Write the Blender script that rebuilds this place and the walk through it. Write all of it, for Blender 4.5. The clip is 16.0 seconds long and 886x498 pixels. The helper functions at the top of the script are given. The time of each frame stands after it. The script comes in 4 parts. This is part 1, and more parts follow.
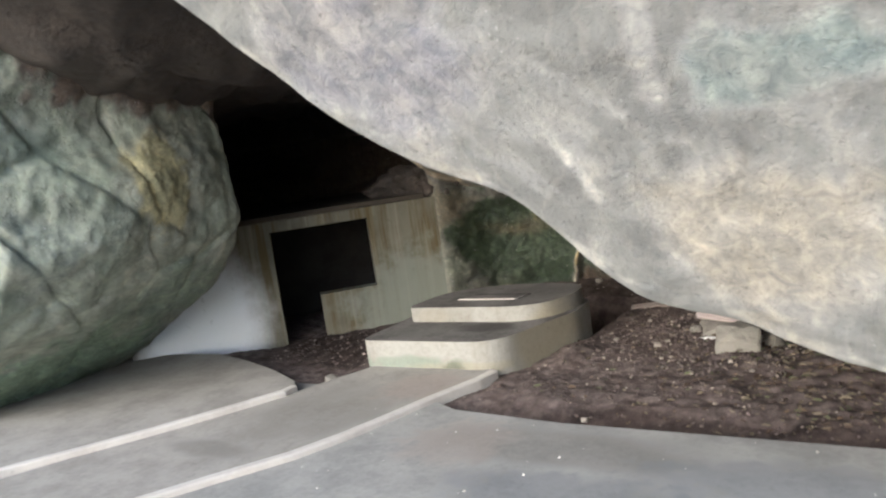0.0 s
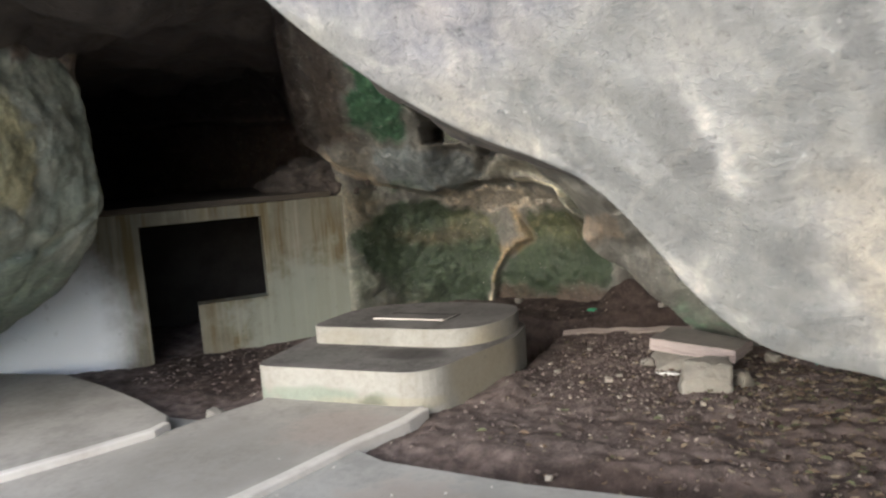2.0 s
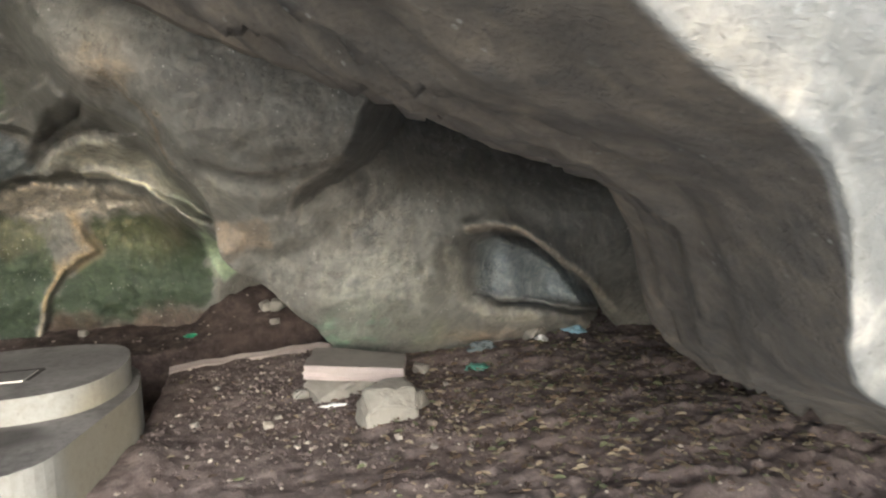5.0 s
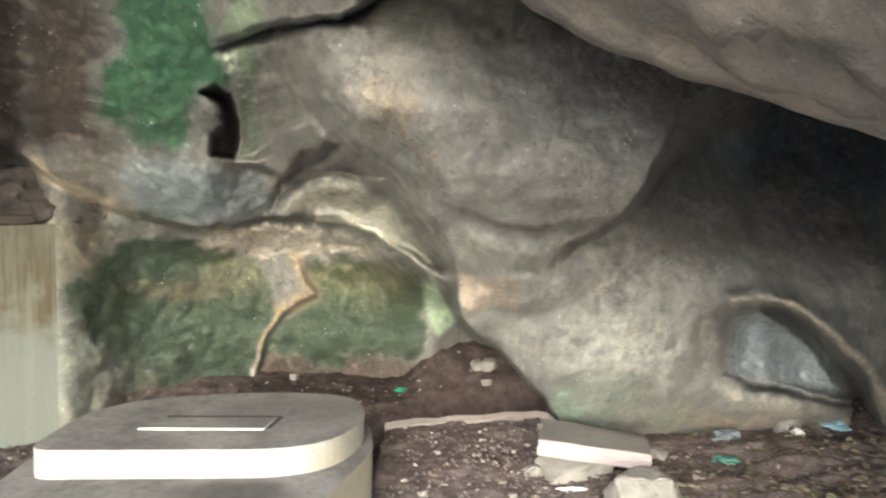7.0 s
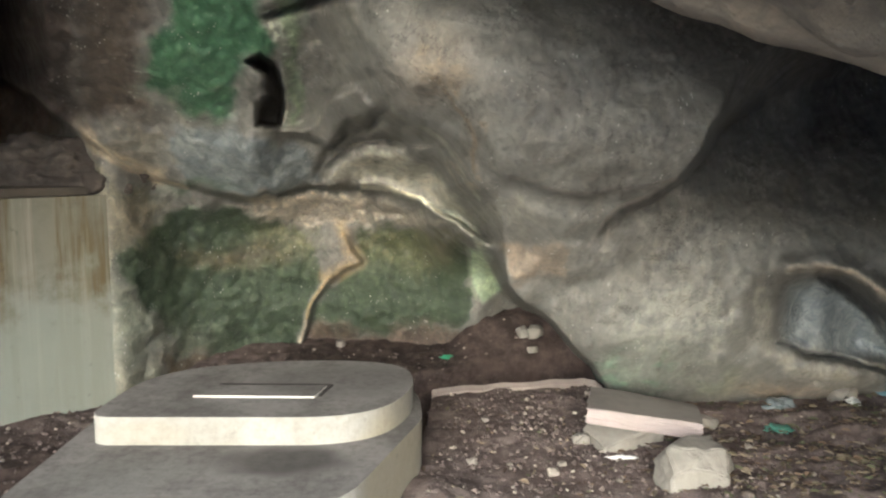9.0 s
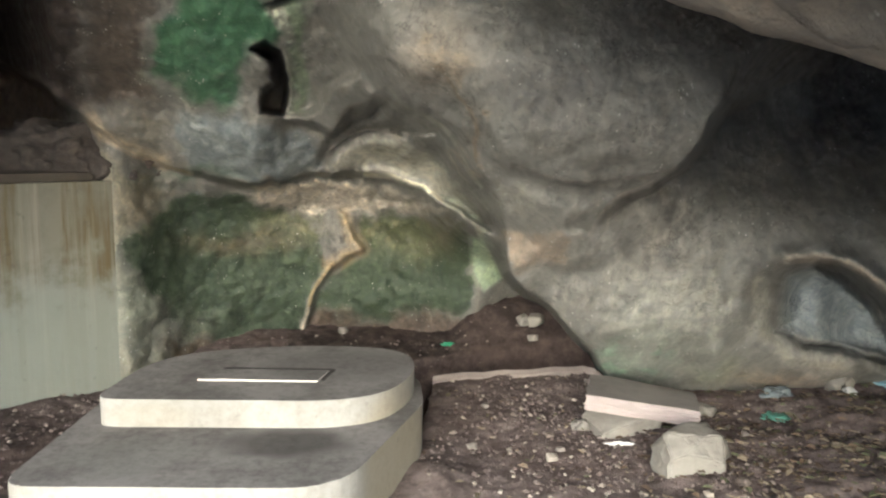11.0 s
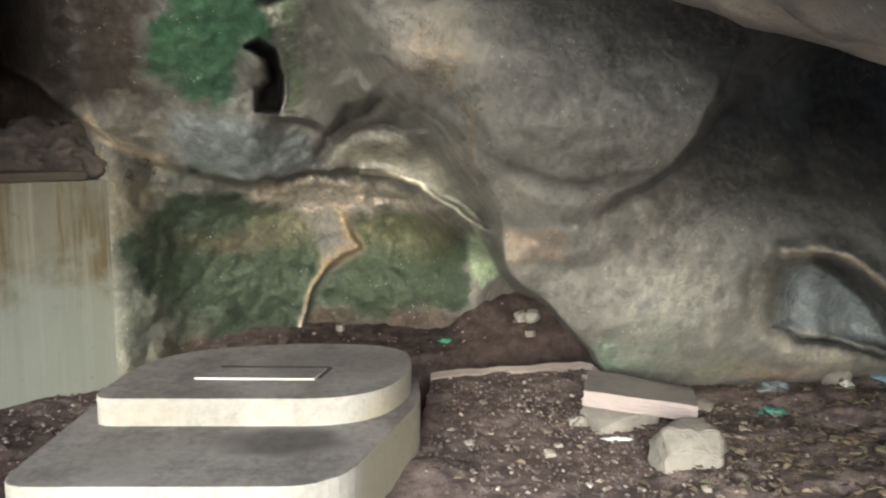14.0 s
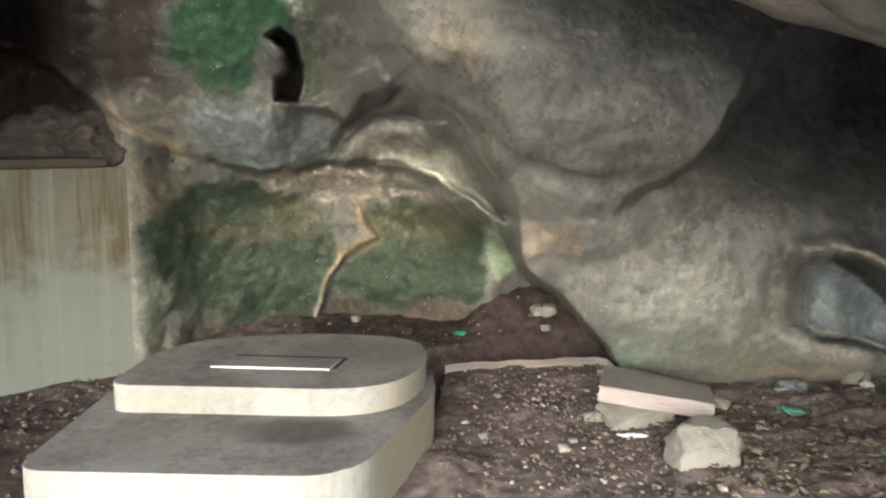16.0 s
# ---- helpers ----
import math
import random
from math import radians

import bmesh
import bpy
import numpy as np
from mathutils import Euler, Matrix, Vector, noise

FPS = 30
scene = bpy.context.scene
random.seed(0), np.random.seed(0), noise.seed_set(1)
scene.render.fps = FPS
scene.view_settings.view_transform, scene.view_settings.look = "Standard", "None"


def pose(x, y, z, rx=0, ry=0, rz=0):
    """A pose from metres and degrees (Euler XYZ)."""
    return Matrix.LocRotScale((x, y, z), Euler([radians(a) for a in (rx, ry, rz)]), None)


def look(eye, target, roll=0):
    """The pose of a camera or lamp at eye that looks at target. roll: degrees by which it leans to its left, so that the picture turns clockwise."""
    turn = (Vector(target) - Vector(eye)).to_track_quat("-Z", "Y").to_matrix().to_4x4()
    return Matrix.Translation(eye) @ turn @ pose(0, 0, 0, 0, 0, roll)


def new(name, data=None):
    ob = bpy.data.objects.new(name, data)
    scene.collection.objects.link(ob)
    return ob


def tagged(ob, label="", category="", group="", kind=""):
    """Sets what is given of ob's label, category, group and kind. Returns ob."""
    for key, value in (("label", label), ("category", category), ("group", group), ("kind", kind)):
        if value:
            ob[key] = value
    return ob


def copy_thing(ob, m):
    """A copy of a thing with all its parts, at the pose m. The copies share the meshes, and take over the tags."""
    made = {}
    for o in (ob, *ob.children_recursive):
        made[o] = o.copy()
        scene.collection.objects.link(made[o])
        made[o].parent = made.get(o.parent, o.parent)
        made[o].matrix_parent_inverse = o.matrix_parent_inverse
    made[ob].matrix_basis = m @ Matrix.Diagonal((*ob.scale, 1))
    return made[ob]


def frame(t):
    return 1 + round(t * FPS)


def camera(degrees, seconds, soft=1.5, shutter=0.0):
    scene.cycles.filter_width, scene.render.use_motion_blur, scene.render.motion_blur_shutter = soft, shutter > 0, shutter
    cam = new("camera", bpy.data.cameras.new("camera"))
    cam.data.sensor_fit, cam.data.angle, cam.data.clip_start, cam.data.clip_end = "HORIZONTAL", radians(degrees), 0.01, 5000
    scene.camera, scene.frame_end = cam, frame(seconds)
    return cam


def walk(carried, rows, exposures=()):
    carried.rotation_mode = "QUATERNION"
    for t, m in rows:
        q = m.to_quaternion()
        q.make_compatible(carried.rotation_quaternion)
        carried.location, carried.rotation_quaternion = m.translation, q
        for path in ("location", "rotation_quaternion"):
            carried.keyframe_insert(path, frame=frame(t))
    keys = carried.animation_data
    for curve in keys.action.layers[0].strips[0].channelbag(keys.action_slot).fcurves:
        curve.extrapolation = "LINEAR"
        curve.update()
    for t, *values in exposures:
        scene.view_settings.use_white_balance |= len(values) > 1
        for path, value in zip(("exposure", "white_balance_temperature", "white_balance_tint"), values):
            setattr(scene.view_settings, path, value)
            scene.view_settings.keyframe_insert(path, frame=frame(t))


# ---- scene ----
# ---------------------------------------------------------------- camera
cam = camera(60.4, 16.0, soft=2.2, shutter=0.5)
walk(cam, [
    (0.0, pose(2.461, -2.044, 1.690, 82.51, 8.22, 32.90)),
    (0.5, pose(2.235, -1.846, 1.655, 82.32, 3.69, 31.80)),
    (1.0, pose(1.998, -1.729, 1.620, 80.58, 2.25, 26.85)),
    (1.5, pose(1.788, -1.584, 1.608, 79.74, 5.42, 23.96)),
    (2.0, pose(1.577, -1.375, 1.589, 82.33, 4.06, 23.26)),
    (2.5, pose(1.387, -1.201, 1.550, 81.80, 1.35, 16.05)),
    (3.0, pose(1.219, -1.090, 1.533, 80.61, 4.78, 8.98)),
    (3.5, pose(1.003, -0.881, 1.498, 79.64, 1.31, 6.04)),
    (4.0, pose(0.812, -0.757, 1.498, 80.29, 0.89, -3.52)),
    (4.2, pose(0.737, -0.675, 1.518, 79.95, 2.32, -9.92)),
    (6.3, pose(0.099, -0.097, 1.556, 81.58, 0.79, -16.08)),
    (6.5, pose(0.034, -0.016, 1.549, 81.46, -0.76, -11.82)),
    (7.0, pose(0.040, 0.007, 1.519, 84.91, -1.32, -2.94)),
    (7.5, pose(-0.001, 0.030, 1.536, 84.64, -1.26, -1.62)),
    (8.0, pose(-0.026, 0.039, 1.536, 83.21, -1.31, -1.86)),
    (8.5, pose(-0.020, 0.040, 1.537, 82.87, -0.42, -0.74)),
    (9.0, pose(-0.003, 0.041, 1.533, 82.21, -0.61, -0.09)),
    (11.5, pose(0.000, -0.005, 1.528, 81.29, -1.15, 0.05)),
    (12.0, pose(0.001, -0.005, 1.529, 81.13, -1.36, -0.05)),
    (12.5, pose(0.000, 0.000, 1.531, 81.68, -1.46, -0.00)),
    (13.0, pose(0.001, -0.004, 1.529, 81.63, -1.38, -0.45)),
    (13.5, pose(0.005, 0.005, 1.528, 81.53, -1.00, -0.48)),
    (14.0, pose(0.007, 0.006, 1.529, 81.16, -0.63, -0.07)),
    (14.5, pose(0.006, 0.009, 1.528, 81.28, -1.07, 0.63)),
    (15.0, pose(-0.001, 0.011, 1.526, 80.84, -1.39, 0.34)),
    (15.5, pose(-0.003, 0.012, 1.529, 81.07, -1.99, 0.77)),
    (16.0, pose(-0.002, 0.022, 1.528, 80.53, -1.35, 1.21)),
], exposures=[(0.0, 1.17, 5500, 7), (2.0, 1.15, 5500, 7), (3.0, 1.1, 5500, 6), (4.0, 1.32, 5500, 6), (6.5, 2.06, 5450, 4), (7.0, 2.38, 5450, 4), (7.5, 2.6, 5450, 4), (8.0, 2.3, 5450, 4), (8.5, 2.05, 5450, 4), (9.0, 1.84, 5450, 4), (16.0, 1.8, 5450, 4)])

# ---------------------------------------------------------------- sky and sun
world = bpy.data.worlds.new("sky")
scene.world = world
world.use_nodes = True
wt = world.node_tree
sky = wt.nodes.new("ShaderNodeTexSky")
sky.sky_type = "NISHITA"
sky.sun_disc = False
sky.sun_elevation = radians(25)
sky.sun_rotation = radians(188)
sky.air_density, sky.dust_density = 1.0, 4.0
wt.nodes["Background"].inputs["Strength"].default_value = 0.15
wt.links.new(sky.outputs[0], wt.nodes["Background"].inputs["Color"])
sun = new("sun", bpy.data.lights.new("sun", "SUN"))
sun.data.energy, sun.data.angle, sun.data.color = 0.95, radians(62), (1.0, 0.98, 0.95)
sun.matrix_world = look((-1.7, -12, 6), (0, 1, 0))

# ---------------------------------------------------------------- small maths


def sm(a, b, x):
    t = np.clip((np.asarray(x, float) - a) / (b - a), 0, 1)
    return t * t * (3 - 2 * t)


def curve(x, pairs, w=0.04):
    """A smooth curve through a few control pairs."""
    xs, ys = [p[0] for p in pairs], [p[1] for p in pairs]
    return sum(np.interp(np.asarray(x) + d * w, xs, ys) for d in (-2, -1, 0, 1, 2)) / 5


def fbm(x, y, z, scale, octaves=4, seed=0.0):
    out = np.empty(x.size)
    fx, fy, fz = x.ravel() * scale + seed, y.ravel() * scale - seed, z.ravel() * scale + 2 * seed
    for i in range(out.size):
        out[i] = noise.fractal((fx[i], fy[i], fz[i]), 0.9, 2.1, octaves)
    return out.reshape(x.shape)


def ridged(x, y, z, scale, seed=0.0):
    return 1 - 2 * np.abs(fbm(x, y, z, scale, 3, seed))


# ---------------------------------------------------------------- materials


class Nodes:
    def __init__(self, name):
        self.mat = bpy.data.materials.new(name)
        self.mat.use_nodes = True
        self.t = self.mat.node_tree
        self.bsdf = self.t.nodes["Principled BSDF"]
        self.pos = self.t.nodes.new("ShaderNodeNewGeometry").outputs["Position"]

    def n(self, kind, **inputs):
        node = self.t.nodes.new(kind)
        for k, v in inputs.items():
            self.put(node.inputs[k.replace("_", " ")], v)
        return node

    def put(self, socket, v):
        if isinstance(v, bpy.types.NodeSocket):
            self.t.links.new(v, socket)
        else:
            socket.default_value = v

    def noise(self, scale, detail=5.0, rough=0.6, vec=None, distort=0.0):
        node = self.n("ShaderNodeTexNoise", Scale=scale, Detail=detail, Roughness=rough, Distortion=distort)
        self.put(node.inputs["Vector"], self.pos if vec is None else vec)
        return node.outputs["Fac"]

    def math(self, op, a, b=0.0, clamp=False):
        node = self.t.nodes.new("ShaderNodeMath")
        node.operation, node.use_clamp = op, clamp
        self.put(node.inputs[0], a)
        self.put(node.inputs[1], b)
        return node.outputs[0]

    def ramp(self, fac, lo, hi):
        node = self.n("ShaderNodeMapRange", From_Min=lo, From_Max=hi)
        node.interpolation_type = "SMOOTHSTEP"
        self.put(node.inputs["Value"], fac)
        return node.outputs["Result"]

    def mix(self, fac, a, b, blend="MIX"):
        node = self.t.nodes.new("ShaderNodeMix")
        node.data_type, node.blend_type = "RGBA", blend
        self.put(node.inputs["Factor"], fac)
        self.put(node.inputs["A"], (*a, 1) if isinstance(a, tuple) else a)
        self.put(node.inputs["B"], (*b, 1) if isinstance(b, tuple) else b)
        return node.outputs["Result"]

    def scaled(self, sx, sy, sz):
        node = self.t.nodes.new("ShaderNodeMapping")
        self.put(node.inputs["Vector"], self.pos)
        node.inputs["Scale"].default_value = (sx, sy, sz)
        return node.outputs["Vector"]

    def patch(self, centre, radii, edge=0.35, wob=0.5, scale=3.0):
        """1 within an uneven patch round centre, 0 outside."""
        node = self.t.nodes.new("ShaderNodeMapping")
        node.vector_type = "TEXTURE"
        self.put(node.inputs["Vector"], self.pos)
        node.inputs["Location"].default_value, node.inputs["Scale"].default_value = centre, radii
        d = self.t.nodes.new("ShaderNodeVectorMath")
        d.operation = "LENGTH"
        self.put(d.inputs[0], node.outputs["Vector"])
        f = self.math("ADD", d.outputs["Value"], self.math("MULTIPLY", self.math("SUBTRACT", self.noise(scale, 6), 0.5), wob * 2))
        return self.ramp(f, 1.0 + edge / 2, 1.0 - edge)

    def bump(self, height, strength=0.5, distance=0.02, under=None):
        node = self.n("ShaderNodeBump", Strength=strength, Distance=distance, Height=height)
        if under is not None:
            self.put(node.inputs["Normal"], under)
        return node.outputs["Normal"]

    def done(self, colour, rough=0.9, normal=None, spec=0.3):
        self.put(self.bsdf.inputs["Base Color"], colour)
        self.put(self.bsdf.inputs["Roughness"], rough)
        self.bsdf.inputs["Specular IOR Level"].default_value = spec
        if normal is not None:
            self.put(self.bsdf.inputs["Normal"], normal)
        return self.mat


def rock(name, dark, light, tint, speckle=0.35, relief=0.6, stained=True, cracks=0.6, gloss=0.45):
    m = Nodes(name)
    big, mid, fine = m.noise(0.9, 5), m.noise(4.5, 8, 0.65, distort=0.6), m.noise(38, 6, 0.7)
    grit, wash = m.noise(120, 4, 0.75), m.noise(1.0, 7, 0.65, m.scaled(7, 5, 1.6))
    c = m.mix(m.ramp(mid, 0.3, 0.72), dark, light)
    c = m.mix(m.math("MULTIPLY", m.ramp(big, 0.42, 0.68), 0.6), c, tint)
    if stained:
        att = m.t.nodes.new("ShaderNodeAttribute")
        # This layer carries real stains and painted shade alike.
        att.attribute_name = "stain"
        worn = m.ramp(m.math("ADD", att.outputs["Alpha"], m.math("MULTIPLY", m.math("SUBTRACT", m.noise(9, 8, 0.7), 0.5), 0.6)), 0.1, 0.9)
        tone = m.mix(m.ramp(m.noise(13, 8, 0.7, distort=0.8), 0.3, 0.75), att.outputs["Color"], m.mix(1.0, att.outputs["Color"], (1.9, 1.8, 1.65), "MULTIPLY"))
        c = m.mix(worn, c, tone)
    c = m.mix(m.math("MULTIPLY", m.ramp(wash, 0.52, 0.72), 0.45), c, m.mix(1.0, c, (1.55, 1.5, 1.4), "MULTIPLY"))
    c = m.mix(m.math("MULTIPLY", m.ramp(wash, 0.46, 0.28), 0.55), c, m.mix(1.0, c, (0.5, 0.48, 0.46), "MULTIPLY"))
    # flowing bands left by water
    band = m.n("ShaderNodeTexWave", Scale=2.2, Distortion=14.0, Detail=5.0)
    band.inputs["Detail Scale"].default_value = 1.6
    m.put(band.inputs["Vector"], m.pos)
    c = m.mix(m.math("MULTIPLY", m.ramp(band.outputs["Fac"], 0.75, 0.97), 0.22), c, m.mix(1.0, c, (1.6, 1.55, 1.45), "MULTIPLY"))
    # hairline cracks
    vein = m.math("ABSOLUTE", m.math("SUBTRACT", m.noise(3.2, 7, 0.7, distort=1.2), 0.5))
    crack = m.math("MULTIPLY", m.ramp(vein, 0.012, 0.0), m.ramp(m.noise(2.1, 3), 0.48, 0.62))
    c = m.mix(m.math("MULTIPLY", crack, cracks), c, tuple(0.3 * v for v in dark))
    # pale flecks and chips
    cell = m.n("ShaderNodeTexVoronoi", Scale=1.0)
    m.put(cell.inputs["Vector"], m.scaled(44, 44, 24))
    m.put(cell.inputs["Randomness"], 1.0)
    chip = m.math("MULTIPLY", m.ramp(cell.outputs["Distance"], 0.26, 0.1), m.ramp(m.noise(6, 6, 0.75), 0.54, 0.62))
    c = m.mix(m.math("MULTIPLY", chip, speckle * 1.6, True), c, tuple(min(0.75, 1.9 * v) for v in light))
    c = m.mix(m.math("MULTIPLY", m.ramp(fine, 0.6, 0.74), speckle), c, tuple(min(1, 1.5 * v) for v in light))
    c = m.mix(m.math("MULTIPLY", m.ramp(fine, 0.44, 0.26), 0.6), c, tuple(0.35 * v for v in dark))
    # worn, paler edges
    geo = m.t.nodes.new("ShaderNodeNewGeometry")
    wear = m.math("MULTIPLY", m.ramp(geo.outputs["Pointiness"], 0.51, 0.56), m.ramp(m.noise(11, 6, 0.7), 0.35, 0.6))
    c = m.mix(m.math("MULTIPLY", wear, 0.5), c, m.mix(1.0, c, (2.0, 1.95, 1.85), "MULTIPLY"))
    h1 = m.bump(mid, relief, 0.04)
    h2 = m.bump(m.noise(16, 8, 0.75), relief, 0.02, h1)
    h3 = m.bump(fine, relief * 2.4, 0.01, h2)
    h4 = m.bump(m.math("SUBTRACT", grit, m.math("MULTIPLY", crack, 2.0 * cracks)), relief * 1.6, 0.003, h3)
    wet = m.math("ADD", gloss, m.math("MULTIPLY", m.ramp(mid, 0.35, 0.65), 0.35), True)
    return m.done(c, wet, h4, 0.5)


mat_back = rock("cave_rock", (0.115, 0.108, 0.096), (0.285, 0.274, 0.245), (0.2, 0.194, 0.176), relief=0.42, speckle=0.7, gloss=0.45)
mat_boulder = rock("boulder_rock", (0.17, 0.168, 0.16), (0.25, 0.245, 0.228), (0.205, 0.203, 0.193), relief=0.3, speckle=0.25, cracks=0.12, gloss=0.6)
mat_left = rock("mossy_rock", (0.21, 0.23, 0.18), (0.48, 0.49, 0.4), (0.27, 0.34, 0.26), relief=0.45, gloss=0.55)
mat_roof = rock("roof_rock", (0.05, 0.04, 0.034), (0.115, 0.095, 0.08), (0.075, 0.062, 0.053), stained=False, gloss=0.6)



def cement(name, base, stain, patches=(), streaks=0.0, mottle=0.0):
    m = Nodes(name)
    mid, fine = m.noise(3.0, 8, 0.65), m.noise(60, 5, 0.7)
    c = m.mix(m.ramp(mid, 0.35, 0.7), base, stain)
    if streaks:
        run = m.noise(1.0, 6, 0.65, m.scaled(8, 8, 0.5))
        c = m.mix(m.math("MULTIPLY", m.ramp(run, 0.46, 0.62), streaks), c, (0.115, 0.085, 0.032))
        c = m.mix(m.math("MULTIPLY", m.ramp(m.noise(1.0, 6, 0.6, m.scaled(15, 15, 0.6)), 0.5, 0.7), 0.6), c, tuple(min(1, v * 1.6) for v in base))
    for centre, radii, colour, strength, wob in patches:
        c = m.mix(m.math("MULTIPLY", m.patch(centre, radii, 0.4, wob, 6.0), strength), c, colour)
    c = m.mix(m.math("MULTIPLY", m.ramp(fine, 0.6, 0.75), 0.3), c, tuple(min(1, v * 1.4) for v in base))
    c = m.mix(m.math("MULTIPLY", m.ramp(m.noise(14, 6), 0.62, 0.75), 0.35), c, tuple(v * 0.5 for v in stain))
    if mottle:
        c = m.mix(m.math("MULTIPLY", m.ramp(m.noise(24, 8, 0.78), 0.42, 0.66), mottle), c, m.mix(1.0, c, (0.5, 0.47, 0.43), "MULTIPLY"))
        c = m.mix(m.math("MULTIPLY", m.ramp(m.noise(6, 7, 0.7, distort=0.8), 0.5, 0.68), mottle), c, m.mix(1.0, c, (1.35, 1.35, 1.3), "MULTIPLY"))
    nrm = m.bump(fine, 0.35, 0.004, m.bump(mid, 0.3, 0.02))
    return m.done(c, 0.85, nrm)


mat_floor = cement("concrete_floor", (0.36, 0.347, 0.325), (0.25, 0.243, 0.23), [((0.6, 1.5, 0), (0.9, 0.25, 0.2), (0.17, 0.155, 0.14), 0.5, 0.8), ((1.6, 0.7, 0), (0.5, 0.3, 0.2), (0.19, 0.18, 0.165), 0.45, 0.9), ((0.0, 0.3, 0), (0.6, 0.3, 0.2), (0.42, 0.4, 0.37), 0.5, 0.9), ((0.9, 1.0, 0), (0.7, 0.25, 0.2), (0.17, 0.175, 0.19), 0.55, 1.0), ((1.9, 1.35, 0), (0.8, 0.25, 0.2), (0.18, 0.185, 0.2), 0.55, 1.0), ((0.0, 1.45, 0), (0.35, 0.35, 0.2), (0.34, 0.29, 0.255), 0.5, 0.9)], mottle=0.12)
mat_walkway = cement("walkway_concrete", (0.36, 0.335, 0.303), (0.26, 0.24, 0.215), [((-1.2, 1.6, 0), (0.5, 0.5, 0.3), (0.2, 0.185, 0.165), 0.5, 0.9), ((-0.75, 2.2, 0), (0.35, 0.3, 0.3), (0.33, 0.27, 0.235), 0.6, 0.9), ((-1.5, 0.9, 0), (0.35, 0.12, 0.3), (0.19, 0.178, 0.16), 0.6, 0.9)], mottle=0.12)
mat_kerb = cement("kerb_face", (0.6, 0.565, 0.515), (0.46, 0.42, 0.38))
mat_top = cement("plinth_top", (0.2, 0.186, 0.173), (0.1, 0.092, 0.085), [((-0.65, 3.0, 0.25), (0.28, 0.15, 0.1), (0.055, 0.05, 0.046), 0.85, 0.7), ((-1.2, 2.85, 0.25), (0.3, 0.2, 0.1), (0.15, 0.145, 0.13), 0.6, 0.9), ((-0.5, 3.7, 0.375), (0.35, 0.25, 0.1), (0.1, 0.094, 0.088), 0.5, 0.9)], mottle=0.35)
mat_side = cement("plinth_side", (0.34, 0.325, 0.295), (0.26, 0.243, 0.213), [((-1.1, 2.58, 0.06), (0.5, 0.2, 0.07), (0.17, 0.215, 0.165), 0.6, 1.0), ((-0.18, 3.15, 0.12), (0.2, 0.5, 0.35), (0.27, 0.235, 0.17), 0.8, 0.5), ((-0.6, 2.6, 0.04), (0.5, 0.25, 0.05), (0.3, 0.27, 0.2), 0.6, 0.6), ((-0.75, 2.58, 0.02), (0.12, 0.2, 0.09), (0.11, 0.11, 0.08), 0.8, 0.9), ((-1.25, 3.15, 0.3), (0.2, 0.1, 0.06), (0.3, 0.27, 0.22), 0.5, 0.9)], mottle=0.2)
# First patch paints daylight on the wall's left end as near-white.
mat_wall = cement("stained_daylit_render", (0.19, 0.178, 0.138), (0.135, 0.122, 0.088), [((-3.8, 2.75, 0.3), (0.7, 0.7, 0.8), (0.84, 0.86, 0.89), 0.97, 0.15), ((-2.2, 4.3, 0.15), (0.75, 0.75, 0.6), (0.25, 0.265, 0.23), 0.75, 0.7)], 0.8)
mat_stone = cement("pale_stone", (0.29, 0.268, 0.235), (0.19, 0.172, 0.148))
mat_pink = cement("pink_tile", (0.4, 0.335, 0.315), (0.31, 0.265, 0.25))


def soil():
    m = Nodes("soil")
    big, mid, fine = m.noise(1.6, 6), m.noise(9, 8, 0.7), m.noise(70, 6, 0.75)
    c = m.mix(m.ramp(mid, 0.35, 0.68), (0.072, 0.056, 0.051), (0.205, 0.162, 0.147))
    c = m.mix(m.math("MULTIPLY", m.ramp(big, 0.45, 0.65), 0.5), c, (0.145, 0.108, 0.095))
    c = m.mix(m.math("MULTIPLY", m.ramp(fine, 0.58, 0.7), 0.6), c, (0.3, 0.25, 0.21))
    # Shade in the pit, left of the plinth and along the slab, painted in.
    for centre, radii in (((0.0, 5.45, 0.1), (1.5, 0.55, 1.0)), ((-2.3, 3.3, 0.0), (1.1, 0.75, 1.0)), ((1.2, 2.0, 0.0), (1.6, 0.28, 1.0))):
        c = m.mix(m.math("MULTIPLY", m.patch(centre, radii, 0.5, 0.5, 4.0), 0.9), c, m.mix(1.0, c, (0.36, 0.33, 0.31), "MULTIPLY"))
    return m.done(c, 0.95, m.bump(fine, 0.7, 0.01, m.bump(m.noise(28, 8, 0.75), 0.4, 0.015)), 0.2)


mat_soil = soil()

# ---------------------------------------------------------------- mesh helpers


def link_mesh(name, me, mat, parent=None, smooth=True):
    for m in mat if isinstance(mat, (list, tuple)) else [mat]:
        me.materials.append(m)
    if smooth:
        me.polygons.foreach_set("use_smooth", [True] * len(me.polygons))
    ob = new(name, me)
    ob.parent = parent
    return ob


def sheet(name, X, Y, Z, mat, flip=False, solid=0.0):
    """A grid surface from three arrays of one shape."""
    r, c = X.shape
    verts = np.stack([X, Y, Z], -1).reshape(-1, 3)
    i = np.arange(r * c).reshape(r, c)
    q = np.stack([i[:-1, :-1], i[:-1, 1:], i[1:, 1:], i[1:, :-1]], -1).reshape(-1, 4)
    if flip:
        q = q[:, ::-1]
    me = bpy.data.meshes.new(name)
    me.from_pydata(verts.tolist(), [], q.tolist())
    ob = link_mesh(name, me, mat)
    if solid:
        mod = ob.modifiers.new("thickness", "SOLIDIFY")
        mod.thickness, mod.offset = solid, -1
    return ob


